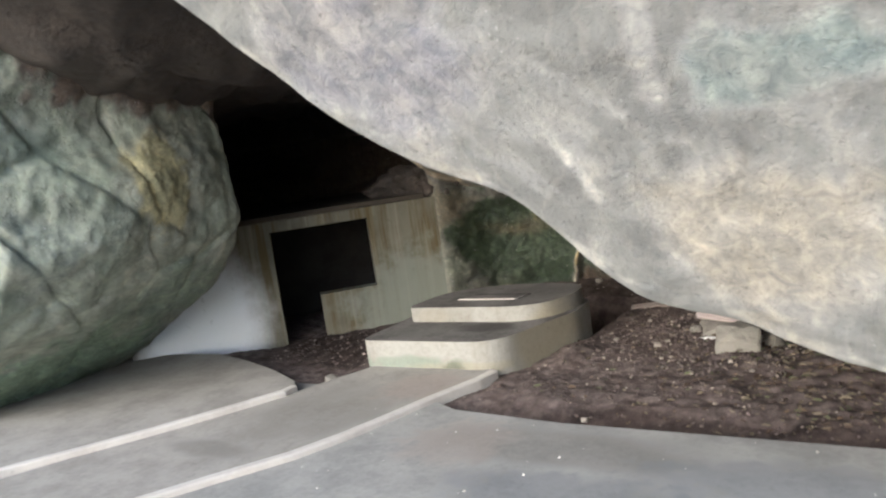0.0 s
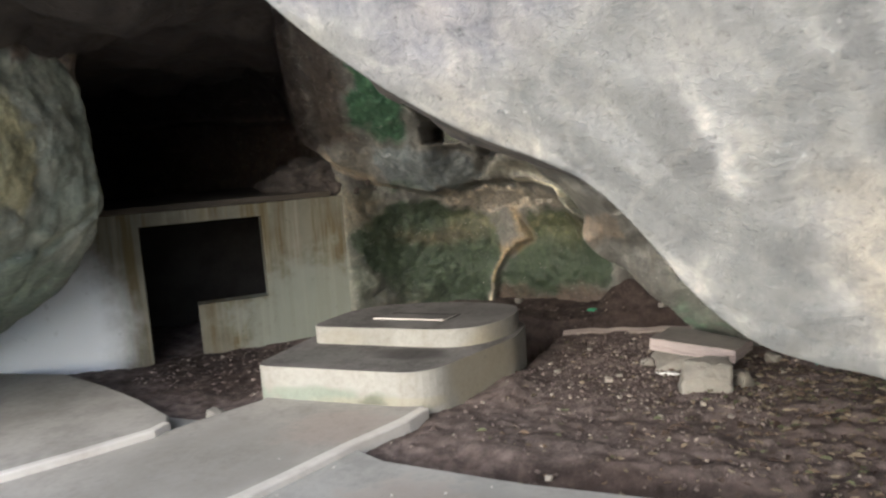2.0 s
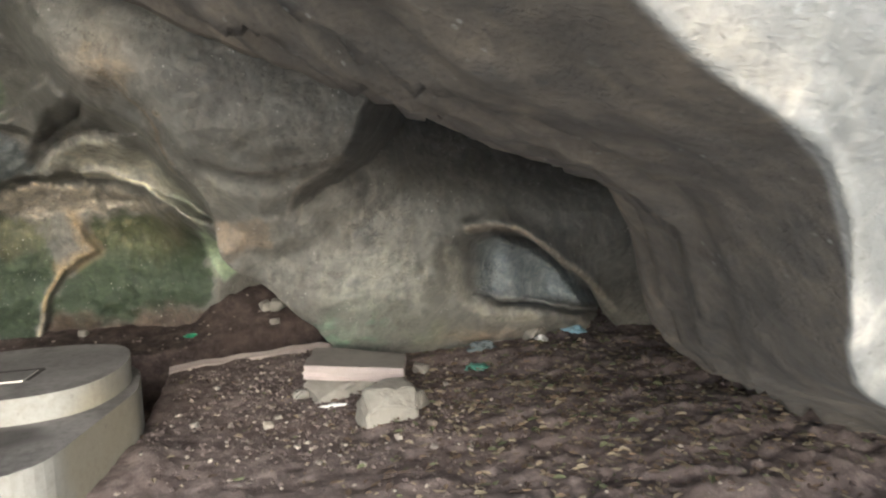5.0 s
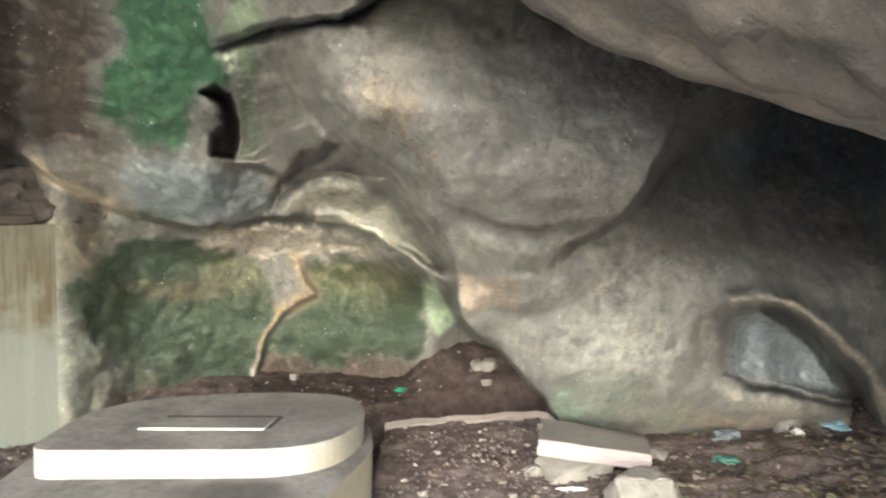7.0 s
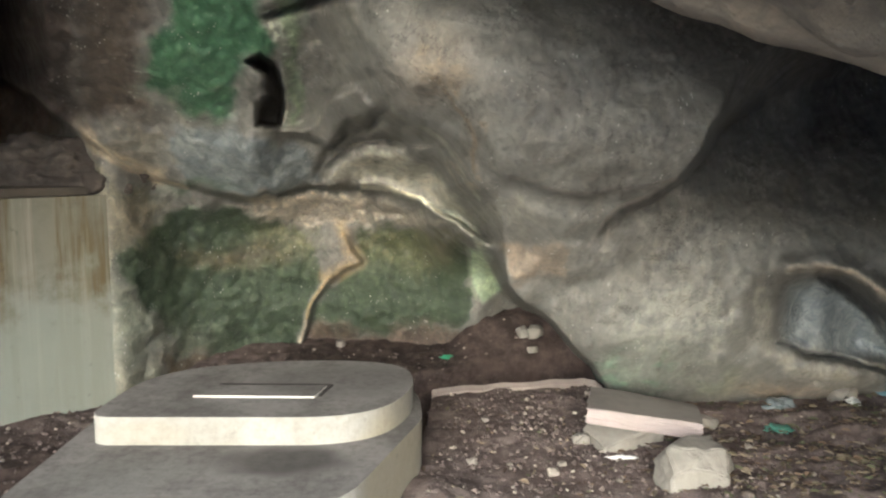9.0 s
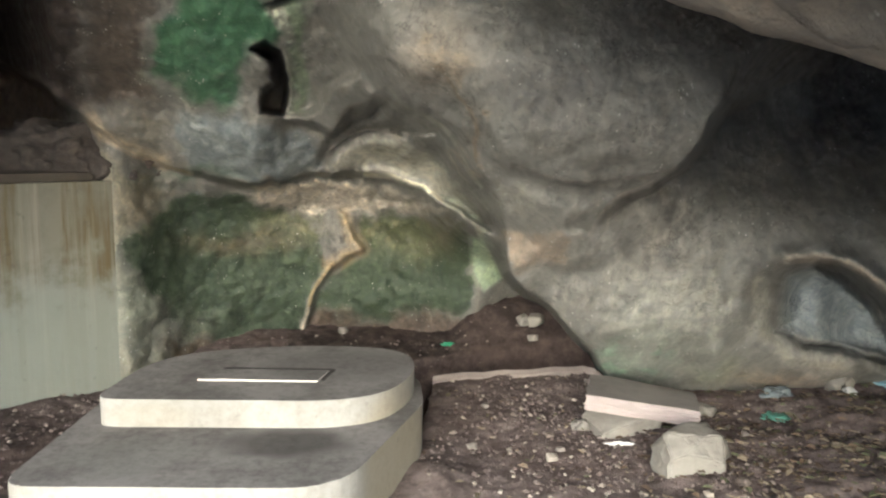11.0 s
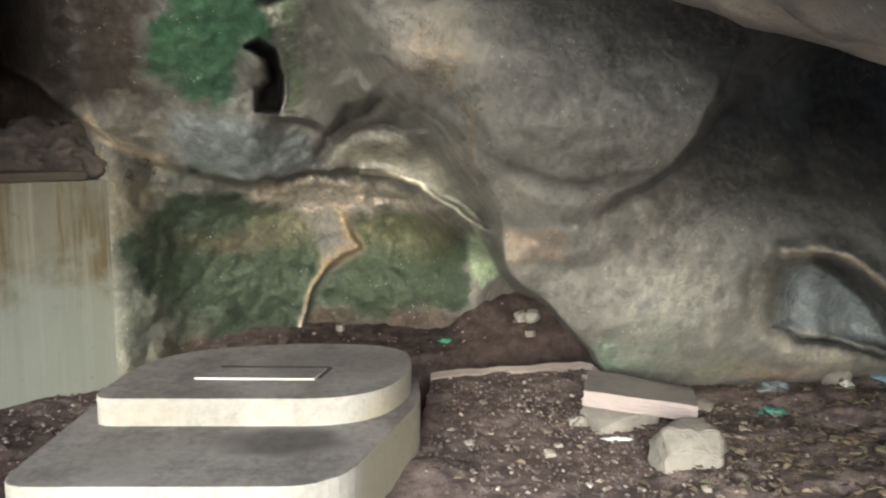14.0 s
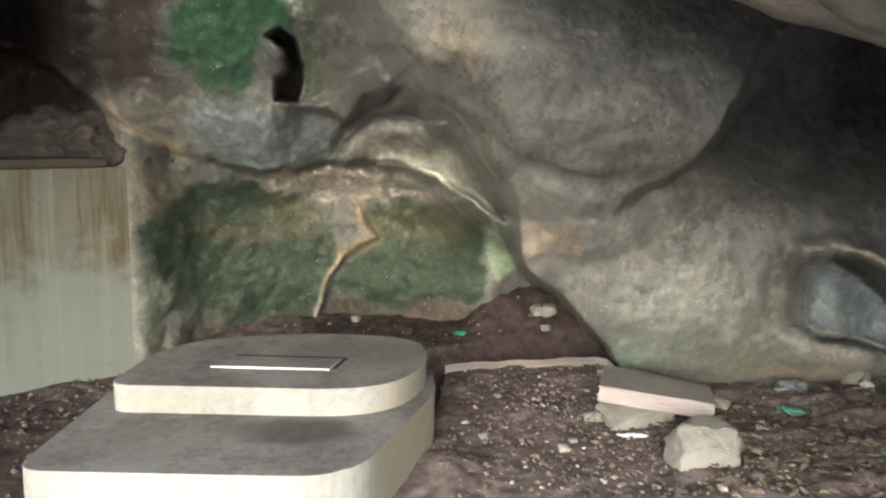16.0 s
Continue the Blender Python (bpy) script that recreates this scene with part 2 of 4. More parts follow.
def part(name, bm, mat, parent=None, label="", smooth=False):
    me = bpy.data.meshes.new(name)
    bmesh.ops.recalc_face_normals(bm, faces=bm.faces)
    bm.to_mesh(me)
    bm.free()
    ob = link_mesh(name, me, mat, parent, smooth)
    if label:
        tagged(ob, label)
    return ob


def prism(points, z0, z1, bevel=0.0, bm=None):
    """A block over a flat outline, its rims rounded by bevel."""
    bm = bm or bmesh.new()
    low = [bm.verts.new((x, y, z0)) for x, y in points]
    top = [bm.verts.new((x, y, z1)) for x, y in points]
    n = len(points)
    bm.faces.new(low[::-1])
    bm.faces.new(top)
    for i in range(n):
        bm.faces.new((low[i], low[(i + 1) % n], top[(i + 1) % n], top[i]))
    if bevel:
        rim = [e for e in bm.edges if all(abs(v.co.z - z1) < 1e-6 for v in e.verts)]
        bmesh.ops.bevel(bm, geom=rim, offset=bevel, segments=2, affect="EDGES", profile=0.5)
    return bm


def rounded(corners, seg=8):
    """An outline whose corners (x, y, radius) are rounded off."""
    out, n = [], len(corners)
    for i, (x, y, r) in enumerate(corners):
        p = Vector((x, y))
        a, b = Vector(corners[i - 1][:2]) - p, Vector(corners[(i + 1) % n][:2]) - p
        a, b = p + a.normalized() * min(r, a.length * 0.49), p + b.normalized() * min(r, b.length * 0.49)
        if r <= 0:
            out.append((x, y))
            continue
        for k in range(seg + 1):
            t = k / seg
            q = a * (1 - t) ** 2 + p * 2 * t * (1 - t) + b * t * t
            out.append((q.x, q.y))
    return out


# ---------------------------------------------------------------- ground


def soil_height(x, y):
    z = -0.03 + 0.0 * x
    z = z - 0.13 * sm(2.25, 1.9, y) * sm(-0.5, 0.3, x)
    z = z + 0.06 * sm(1.4, 2.6, x) * sm(2.2, 3.6, y)
    z = z + 0.06 * np.exp(-((x + 0.02) / 0.12) ** 2 - ((y - 3.2) / 0.35) ** 2)
    edge = curve(x, [(-1.0, 4.6), (-0.04, 4.73), (1.0, 5.0), (1.6, 5.2)])
    slope = -0.45 + 0.44 * sm(0.36, 0.44, y - edge) + 0.05 * sm(5.35, 5.7, y) + 0.25 * sm(0.03, 0.27, x) * sm(5.22, 5.6, y)
    pit = sm(0.0, 0.03, y - edge) * sm(1.35, 1.15, x) * sm(-1.2, -1.1, x)
    strip = sm(0.0, 0.05, curve(y, [(3.5, -0.12), (4.7, -0.04)]) - x) * sm(3.55, 3.6, y) * sm(-1.25, -1.15, x)
    rim = sm(5.4, 5.44, y) * sm(0.05, -0.1, x)
    z = z * (1 - pit) + slope * pit
    z = z * (1 - strip * (1 - pit)) - 0.5 * strip * (1 - pit)
    return z * (1 - rim) + (-0.01 + 0.03 * sm(5.42, 5.7, y)) * rim


gx, gy = np.meshgrid(np.linspace(-4.8, 5.2, 620), np.linspace(1.86, 7.4, 340))
in_pit = sm(4.75, 5.0, gy) * sm(-0.3, 0.0, gx)
gz = soil_height(gx, gy) + 0.035 * fbm(0.35 * gx, 1.5 * gy, 0 * gx, 3.0, 3, 15.0) * sm(0.7, 1.6, gx) + 0.03 * fbm(gx, gy, 0 * gx, 2.3, 5) + 0.01 * fbm(gx, gy, 0 * gx, 9, 5, 3.0) * (1 + sm(1.2, 2.2, gx) + in_pit) + 0.014 * fbm(0.6 * gx, 1.1 * gy, 0 * gx, 5.0, 4, 5.0) * (0.4 + sm(0.2, 1.0, gx)) + 0.005 * fbm(0.6 * gx, 1.3 * gy, 0 * gx, 18.0, 4, 8.0)
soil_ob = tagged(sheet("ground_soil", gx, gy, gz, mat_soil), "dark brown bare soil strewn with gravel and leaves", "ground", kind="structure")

bm = bmesh.new()
bmesh.ops.create_grid(bm, x_segments=60, y_segments=60, size=120, matrix=pose(0, 0, -0.42))
tagged(part("ground", bm, mat_soil), "bare earth running out from the cave mouth", "ground", kind="structure")
slab = [(-8, -6), (9, -6), (9, 1.9), (2.2, 1.86), (0.5, 1.84), (-0.3, 1.9), (-0.9, 2.2), (-8, 2.2)]
tagged(part("floor", prism(slab, -0.3, 0.0, 0.012), mat_floor), "worn grey concrete floor", "floor", kind="structure")

WALK_EDGE = [(-2.47, -2.6), (-1.87, -0.8), (-1.29, 0.29), (-1.08, 0.64), (-0.87, 0.97), (-0.73, 1.3), (-0.64, 1.6), (-0.54, 1.98), (-0.4, 2.4), (-0.37, 2.6)]
walkway = WALK_EDGE + [(-0.5, 2.8), (-0.5, 3.4), (-1.45, 3.3), (-1.5, 2.5), (-1.62, 2.25), (-1.75, 1.9), (-2.3, 0.8), (-3.4, -1.4), (-3.9, -2.6)]
tagged(part("pavement", prism(walkway, -0.2, 0.035, 0.012), mat_walkway), "grey concrete walkway leading up to the plinth", "walkway", kind="structure")
platform = [(-3.56, -2.6), (-3.16, -0.8), (-2.64, 0.25), (-2.4, 0.62), (-2.19, 0.97), (-1.91, 1.5), (-1.76, 1.82), (-1.76, 1.94), (-1.85, 2.05), (-2.3, 2.25), (-2.85, 2.45), (-3.4, 2.62), (-4.1, 2.5), (-6, 2.3), (-7, -2.6)]
tagged(part("pavement_raised", prism(platform, -0.2, 0.075, 0.015), mat_walkway), "raised grey concrete platform with a pale edge", "platform", kind="structure")


def kerb_strip(name, line, z0, z1, width, label):
    """A thin band of pale cement along a line, standing a little proud."""
    bm = bmesh.new()
    rows = []
    for i, p in enumerate(line):
        a, b = Vector(line[max(i - 1, 0)]), Vector(line[min(i + 1, len(line) - 1)])
        d = (b - a).normalized()
        nrm = Vector((d.y, -d.x)) * width
        p = Vector(p)
        inner, outer = p - nrm * 0.6, p + nrm * 0.4
        rows.append([bm.verts.new((*inner, z0)), bm.verts.new((*inner, z1)), bm.verts.new((*(outer - nrm * 0.1), z1)), bm.verts.new((*outer, z1 - 0.008)), bm.verts.new((*outer, z0))])
    for a, b in zip(rows, rows[1:]):
        for k in range(5):
            bm.faces.new((a[k], a[(k + 1) % 5], b[(k + 1) % 5], b[k]))
    bm.faces.new(rows[0])
    bm.faces.new(rows[-1][::-1])
    return tagged(part(name, bm, mat_kerb), label, "kerb", kind="structure")


def dense(line, step=0.12):
    out = []
    for a, b in zip(line, line[1:]):
        a, b = Vector(a), Vector(b)
        k = max(1, int((b - a).length / step))
        out += [tuple(a.lerp(b, i / k)) for i in range(k)]
    return out + [line[-1]]


kerb_strip("trim", dense(WALK_EDGE), -0.05, 0.039, 0.065, "pale cement edge of the walkway")
kerb_strip("trim_raised", dense(platform[:8]), 0.0, 0.079, 0.055, "pale cement edge of the raised platform")

# ---------------------------------------------------------------- cave rock


def line_gap(x, z, pts):
    """Distance to a broken line, and on which side of it."""
    best, side = np.full(x.shape, 1e9), np.zeros(x.shape)
    for (ax, az), (ex, ez) in zip(pts, pts[1:]):
        dx, dz = ex - ax, ez - az
        t = np.clip(((x - ax) * dx + (z - az) * dz) / (dx * dx + dz * dz), 0, 1)
        d = np.hypot(x - ax - t * dx, z - az - t * dz)
        near = d < best
        best = np.where(near, d, best)
        side = np.where(near, np.sign((z - az) * dx - (x - ax) * dz), side)
    return best, side


def area(x, z, pts, soft=0.04):
    """1 inside a closed outline, 0 outside, soft at its edge."""
    d, _ = line_gap(x, z, pts + pts[:1])
    inside = np.zeros(x.shape, bool)
    for (ax, az), (ex, ez) in zip(pts, pts[1:] + pts[:1]):
        if az != ez:
            inside ^= ((az > z) != (ez > z)) & (x < (ex - ax) * (z - az) / (ez - az) + ax)
    return sm(-soft, soft, np.where(inside, d, -d))


def bell(x, z, cx, cz, rx, rz):
    return np.exp(-((x - cx) / rx) ** 2 - ((z - cz) / rz) ** 2)


# The rock is a sheet swept round the camera's resting place and shaped to fit its view: a is the bearing (x / y),
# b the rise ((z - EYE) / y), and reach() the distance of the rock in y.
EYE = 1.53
LIP = [(-0.8, 0.09), (-0.569, 0.074), (-0.499, 0.037), (-0.457, 0.0), (-0.418, -0.028), (-0.356, -0.052), (-0.297, -0.069), (-0.245, -0.075), (-0.208, -0.065), (-0.164, -0.054), (-0.104, -0.056), (-0.067, -0.059), (-0.03, -0.07), (0.008, -0.094), (0.038, -0.112), (0.06, -0.13)]
VEIN = [(-0.19, -0.305), (-0.188, -0.266), (-0.182, -0.235), (-0.172, -0.203), (-0.148, -0.174), (-0.111, -0.152), (-0.122, -0.13), (-0.134, -0.108)]
CHANNEL = [(-0.14, 0.6), (-0.136, 0.251), (-0.117, 0.156), (-0.106, 0.1), (-0.091, 0.058), (-0.069, 0.034), (-0.039, 0.02), (-0.013, 0.003), (0.009, -0.022), (0.018, -0.048), (0.037, -0.073), (0.06, -0.099), (0.07, -0.136), (0.082, -0.182), (0.105, -0.204), (0.14, -0.225), (0.173, -0.265), (0.205, -0.295), (0.235, -0.347), (0.255, -0.46)]
RIB = [(-0.104, -0.055), (-0.067, -0.057), (-0.03, -0.068), (0.008, -0.093), (0.038, -0.111), (0.052, -0.137), (0.062, -0.158)]
CREST = [(0.12, -0.27), (0.141, -0.234), (0.169, -0.199), (0.194, -0.16), (0.201, -0.133), (0.211, -0.11), (0.238, -0.083), (0.274, -0.064), (0.31, -0.04), (0.337, -0.003), (0.356, 0.027), (0.377, 0.049), (0.403, 0.078), (0.445, 0.104), (0.513, 0.144), (0.8, 0.3)]
ARCH = [(0.453, -0.255), (0.454, -0.207), (0.46, -0.176), (0.491, -0.164), (0.539, -0.182), (0.581, -0.217), (0.616, -0.252), (0.635, -0.292), (0.578, -0.28), (0.521, -0.275)]
CRESCENT = [(0.5, -0.163), (0.523, -0.165), (0.581, -0.205), (0.632, -0.252), (0.669, -0.316), (0.694, -0.372), (0.656, -0.364), (0.641, -0.316), (0.626, -0.284), (0.599, -0.237), (0.54, -0.186)]
FOLD = [(0.46, -0.158), (0.491, -0.152), (0.539, -0.16), (0.597, -0.196), (0.65, -0.243), (0.69, -0.3)]
SILL = [(0.453, -0.258), (0.49, -0.272), (0.545, -0.281), (0.6, -0.291), (0.64, -0.3)]
NICHE = [(-0.247, 0.1), (-0.232, 0.111), (-0.214, 0.099), (-0.206, 0.069), (-0.209, 0.021), (-0.24, 0.028), (-0.235, 0.047), (-0.223, 0.062), (-0.226, 0.089)]
KNOB = [(-0.2, 0.016), (-0.175, 0.027), (-0.149, 0.053), (-0.109, 0.075), (-0.087, 0.044), (-0.12, 0.025), (-0.149, -0.001)]
CREASE = [(-0.162, -0.042), (-0.155, -0.028), (-0.138, -0.012), (-0.105, 0.003), (-0.046, 0.0)]
CREASE_UP = [(-0.15, -0.004), (-0.105, 0.02), (-0.08, 0.038)]
SEAM = [(0.087, -0.035), (0.125, -0.049), (0.163, -0.059), (0.2, -0.06), (0.236, -0.05), (0.302, -0.039)]
TOPLIP = [(-0.4, 0.195), (-0.3, 0.192), (-0.234, 0.162), (-0.185, 0.18), (-0.142, 0.19), (-0.071, 0.201), (-0.042, 0.215), (0.0, 0.253), (0.03, 0.4)]


def reach(a, b):
    lip = curve(a, LIP, 0.006)
    # the mossy recess, set back under the lip
    recess = curve(a, [(-1.4, 6.4), (-0.56, 6.2), (-0.5, 5.6), (-0.475, 4.85), (-0.458, 4.5), (-0.444, 4.475), (-0.43, 4.49), (-0.415, 4.54), (-0.39, 4.76), (-0.34, 5.2), (-0.27, 5.5), (-0.19, 5.66), (-0.1, 5.62), (0.0, 5.45), (0.03, 5.3), (0.06, 5.35), (0.1, 5.7), (0.3, 5.8)], 0.008)
    recess = recess - 0.45 * sm(-0.2, -0.1, b) * sm(-0.06, 0.03, a) + 0.1 * sm(-0.21, -0.26, b) * sm(-0.32, -0.24, a)
    d, side = line_gap(a, b, VEIN)
    recess = recess + np.where(side < 0, 0.14 * sm(0.0, 0.01, d), 0) * sm(-0.1, -0.14, b) - 0.015 * np.exp(-(d / 0.005) ** 2)
    recess = recess - 0.35 * sm(-0.05, 0.0, b - lip) * sm(-0.4, -0.3, a)
    # the rock above the lip, leaning out
    upper = curve(b, [(-0.15, 5.1), (-0.067, 4.72), (0.03, 4.19), (0.1, 3.8), (0.2, 3.45), (0.6, 2.6)], 0.01) + 0.35 * sm(-0.25, -0.17, a) * sm(0.16, 0.05, b)
    upper = upper + 1.6 * sm(-0.5, -0.58, a) - 0.12 * bell(a, b, -0.26, -0.02, 0.09, 0.04) - 0.1 * bell(a, b, -0.43, 0.0, 0.05, 0.03)
    upper = upper - 0.2 * area(a, b, KNOB, 0.008)
    d, side = line_gap(a, b, CREASE)
    upper = upper + np.where(side > 0, 0.14 * np.exp(-(d / 0.008) ** 2), 0.1 * np.exp(-(d / 0.004) ** 2)) - np.where(side < 0, 0.12 * np.exp(-((d - 0.02) / 0.015) ** 2), 0)
    d, side = line_gap(a, b, CREASE_UP)
    upper = upper + np.where(side < 0, 0.16 * np.exp(-(d / 0.008) ** 2), 0.05 * np.exp(-(d / 0.004) ** 2))
    upper = upper + 0.8 * area(a, b, NICHE, 0.005) - 0.06 * bell(a, b, -0.236, 0.083, 0.012, 0.022)
    u = sm(-0.004, 0.006, b - lip)
    left = recess * (1 - u) + upper * u
    # the great hanging mass
    mass = curve(b, [(-0.46, 5.5), (-0.3, 4.6), (-0.2, 4.05), (-0.145, 3.72), (-0.11, 3.5), (-0.07, 3.28), (0.0, 3.0), (0.1, 2.8), (0.3, 2.72)], 0.008)
    mass = mass + 0.9 * sm(0.1, 0.42, b + 0.35 * a) + 0.16 * sm(0.05, -0.08, a) - 0.06 * bell(a, b, 0.2, 0.0, 0.1, 0.05)
    d, side = line_gap(a, b, SEAM)
    mass = mass + np.where(side < 0, 0.05 * sm(0.0, 0.006, d) * sm(0.04, 0.015, d), 0)
    # the alcove beneath it, with its swelling foot
    low = curve(b, [(-0.46, 5.0), (-0.36, 4.7), (-0.334, 4.55), (-0.3, 4.28), (-0.25, 4.06), (-0.177, 3.9), (-0.1, 3.93), (0.0, 4.35), (0.1, 4.8), (0.3, 5.2)], 0.01)
    low = low + 0.7 * sm(0.3, 0.7, a) * sm(-0.15, 0.05, b) - 0.06 * bell(a, b, 0.3, -0.27, 0.1, 0.05) + 0.1 * bell(a - 0.25 * (b + 0.23), b, 0.425, -0.22, 0.02, 0.06) + 0.03 * bell(a + 0.3 * (b + 0.2), b, 0.385, -0.2, 0.012, 0.05)
    low = low - 2.3 * sm(0.8, 2.4, a) + 0.1 * sm(0.45, 0.7, a) * sm(-0.2, -0.3, b)
    d, side = line_gap(a, b, CREST)
    soft = curve(b, [(-0.3, 0.06), (-0.17, 0.03), (-0.13, 0.01), (0.0, 0.008), (0.04, 0.014), (0.1, 0.04)], 0.01)
    w = sm(-soft, soft, -d * side)
    low = low - 0.3 * np.exp(-(d / 0.05) ** 2) * sm(-0.18, -0.12, b)
    right = mass * (1 - w) + low * w
    d, side = line_gap(a, b, CHANNEL)
    near = np.exp(-(d / 0.05) ** 2) * sm(-0.17, -0.12, b) * sm(0.12, 0.05, b)
    right, left = right + 0.4 * near, left - 0.4 * near
    soft = curve(b, [(-0.46, 0.006), (-0.2, 0.006), (-0.15, 0.012), (-0.1, 0.026), (0.0, 0.03), (0.04, 0.024), (0.1, 0.045), (0.3, 0.07)], 0.01)
    w = sm(-soft, soft, d * side)
    y = left * (1 - w) + right * w
    # a rounded gutter beside the mass, the pale rib, the fold over the arch
    y = y + 0.05 * np.exp(-(d / 0.01) ** 2) * sm(-0.16, -0.12, b) * sm(0.06, 0.02, b)
    d, side = line_gap(a, b, RIB)
    y = y - 0.09 * np.exp(-(d / 0.0065) ** 2)
    d, side = line_gap(a, b, FOLD)
    y = y - 0.14 * np.exp(-(d / 0.016) ** 2)
    y = y + 0.45 * area(a, b, ARCH, 0.03) + 0.25 * area(a, b, ARCH, 0.008) * sm(0.5, 0.56, a) + 0.8 * area(a, b, CRESCENT, 0.012)
    d, side = line_gap(a, b, SILL)
    y = y + 0.2 * np.exp(-(d / 0.004) ** 2) * sm(0.46, 0.5, a)
    # the crack under the roof
    d, side = line_gap(a, b, TOPLIP)
    y = y + np.where(side > 0, -0.18 * sm(0.0, 0.008, d), 0.2 * np.exp(-(d / 0.01) ** 2)) * sm(-0.25, -0.2, a)
    return np.maximum(y + 0.7 * sm(0.17, 0.25, b) * sm(-0.06, 0.0, a), 1.9)


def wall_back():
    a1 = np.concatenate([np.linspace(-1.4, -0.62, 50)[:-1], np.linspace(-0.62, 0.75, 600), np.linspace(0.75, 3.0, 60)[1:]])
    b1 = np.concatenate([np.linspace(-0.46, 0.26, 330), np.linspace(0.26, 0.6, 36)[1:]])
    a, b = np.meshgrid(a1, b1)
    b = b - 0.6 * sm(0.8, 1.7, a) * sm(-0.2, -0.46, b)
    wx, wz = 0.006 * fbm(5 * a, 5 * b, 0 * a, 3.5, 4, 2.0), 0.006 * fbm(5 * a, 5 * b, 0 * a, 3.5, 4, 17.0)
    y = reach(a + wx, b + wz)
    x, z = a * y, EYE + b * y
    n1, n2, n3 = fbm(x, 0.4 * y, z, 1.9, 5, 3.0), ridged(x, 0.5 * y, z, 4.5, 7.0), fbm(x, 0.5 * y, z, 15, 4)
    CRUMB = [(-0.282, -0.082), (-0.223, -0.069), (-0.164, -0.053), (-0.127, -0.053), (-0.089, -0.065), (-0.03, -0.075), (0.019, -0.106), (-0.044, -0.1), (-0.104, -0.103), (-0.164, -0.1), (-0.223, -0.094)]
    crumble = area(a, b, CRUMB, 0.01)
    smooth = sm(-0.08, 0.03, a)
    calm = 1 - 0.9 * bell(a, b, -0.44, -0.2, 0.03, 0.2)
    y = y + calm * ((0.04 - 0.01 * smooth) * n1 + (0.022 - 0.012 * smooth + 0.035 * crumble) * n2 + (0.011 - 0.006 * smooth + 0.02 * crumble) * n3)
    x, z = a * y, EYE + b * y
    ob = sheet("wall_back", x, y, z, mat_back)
    colour, strength = np.full((*x.shape, 3), 0.2), np.zeros(x.shape)
    p, q = a + 2.2 * wx + 0.008 * n3, b + 2.2 * wz + 0.008 * n2

    def lay(mask, rgb, amount):
        m = (np.clip(mask, 0, 1) * amount)[..., None]
        colour[:] = colour * (1 - m) + np.array(rgb) * m
        strength[:] = np.maximum(strength * (1 - m[..., 0] * 0.5), m[..., 0])

    def along(line, width, wob=1.0):
        d, _ = line_gap(a + wob * wx, b + wob * wz, line)
        return sm(width, width * 0.3, d)

    spots = sm(0.05, 0.4, fbm(x, y, z, 7.0, 4, 44.0))
    # tan and pale green rock beside the cement wall
    lay(sm(-0.33, -0.37, p) * sm(0.0, -0.03, q - curve(a, LIP, 0.006)), (0.165, 0.155, 0.115), 0.85)
    lay(bell(p, q, -0.41, -0.24, 0.05, 0.09), (0.19, 0.21, 0.175), 0.85)
    lay(bell(p, q, -0.4, -0.1, 0.04, 0.03), (0.26, 0.21, 0.135), 0.6)
    # moss in the recess, either side of the vein
    MOSS = [(-0.416, -0.13), (-0.379, -0.106), (-0.334, -0.075), (-0.268, -0.086), (-0.164, -0.103), (-0.152, -0.142), (-0.141, -0.164), (-0.175, -0.196), (-0.19, -0.274), (-0.27, -0.284), (-0.347, -0.29), (-0.372, -0.247), (-0.405, -0.202), (-0.425, -0.164)]
    MOSS_INNER = [(-0.111, -0.107), (-0.044, -0.102), (0.025, -0.116), (0.036, -0.133), (0.042, -0.19), (0.025, -0.237), (-0.057, -0.251), (-0.175, -0.266), (-0.178, -0.227), (-0.163, -0.196), (-0.115, -0.156)]
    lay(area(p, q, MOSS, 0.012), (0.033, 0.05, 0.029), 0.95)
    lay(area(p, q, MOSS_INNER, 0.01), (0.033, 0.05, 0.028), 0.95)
    lay(bell(p, q, -0.29, -0.23, 0.05, 0.035) * spots, (0.1, 0.14, 0.09), 0.6)
    lay(bell(p, q, -0.27, -0.145, 0.07, 0.014), (0.095, 0.072, 0.034), 0.7)
    lay(bell(p, q, -0.19, -0.12, 0.05, 0.022), (0.17, 0.165, 0.09), 0.6)
    lay(bell(p, q, -0.06, -0.13, 0.06, 0.03) * (0.4 + 0.6 * spots), (0.16, 0.15, 0.07), 0.75)
    lay(bell(p, q, 0.0, -0.125, 0.025, 0.025), (0.12, 0.095, 0.05), 0.5)
    lay(bell(p, q, -0.36, -0.27, 0.05, 0.03), (0.17, 0.18, 0.14), 0.6)
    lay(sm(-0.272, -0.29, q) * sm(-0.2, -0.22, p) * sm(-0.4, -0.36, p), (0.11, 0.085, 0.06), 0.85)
    # brown shadow along the recess foot, painted right of the vein
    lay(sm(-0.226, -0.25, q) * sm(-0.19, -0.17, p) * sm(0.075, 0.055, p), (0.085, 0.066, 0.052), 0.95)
    lay(area(p, q, CRUMB, 0.006), (0.4, 0.365, 0.31), 0.85)
    lay(area(p, q, [(-0.1, -0.06), (-0.04, -0.075), (0.015, -0.106), (-0.05, -0.1), (-0.1, -0.1)], 0.008), (0.21, 0.195, 0.17), 0.7)
    lay(along(VEIN, 0.005), (0.3, 0.25, 0.15), 0.8)
    lay(along(VEIN[4:], 0.018), (0.27, 0.2, 0.115), 0.6)
    lay(along(VEIN[:3], 0.006), (0.4, 0.38, 0.33), 0.8)
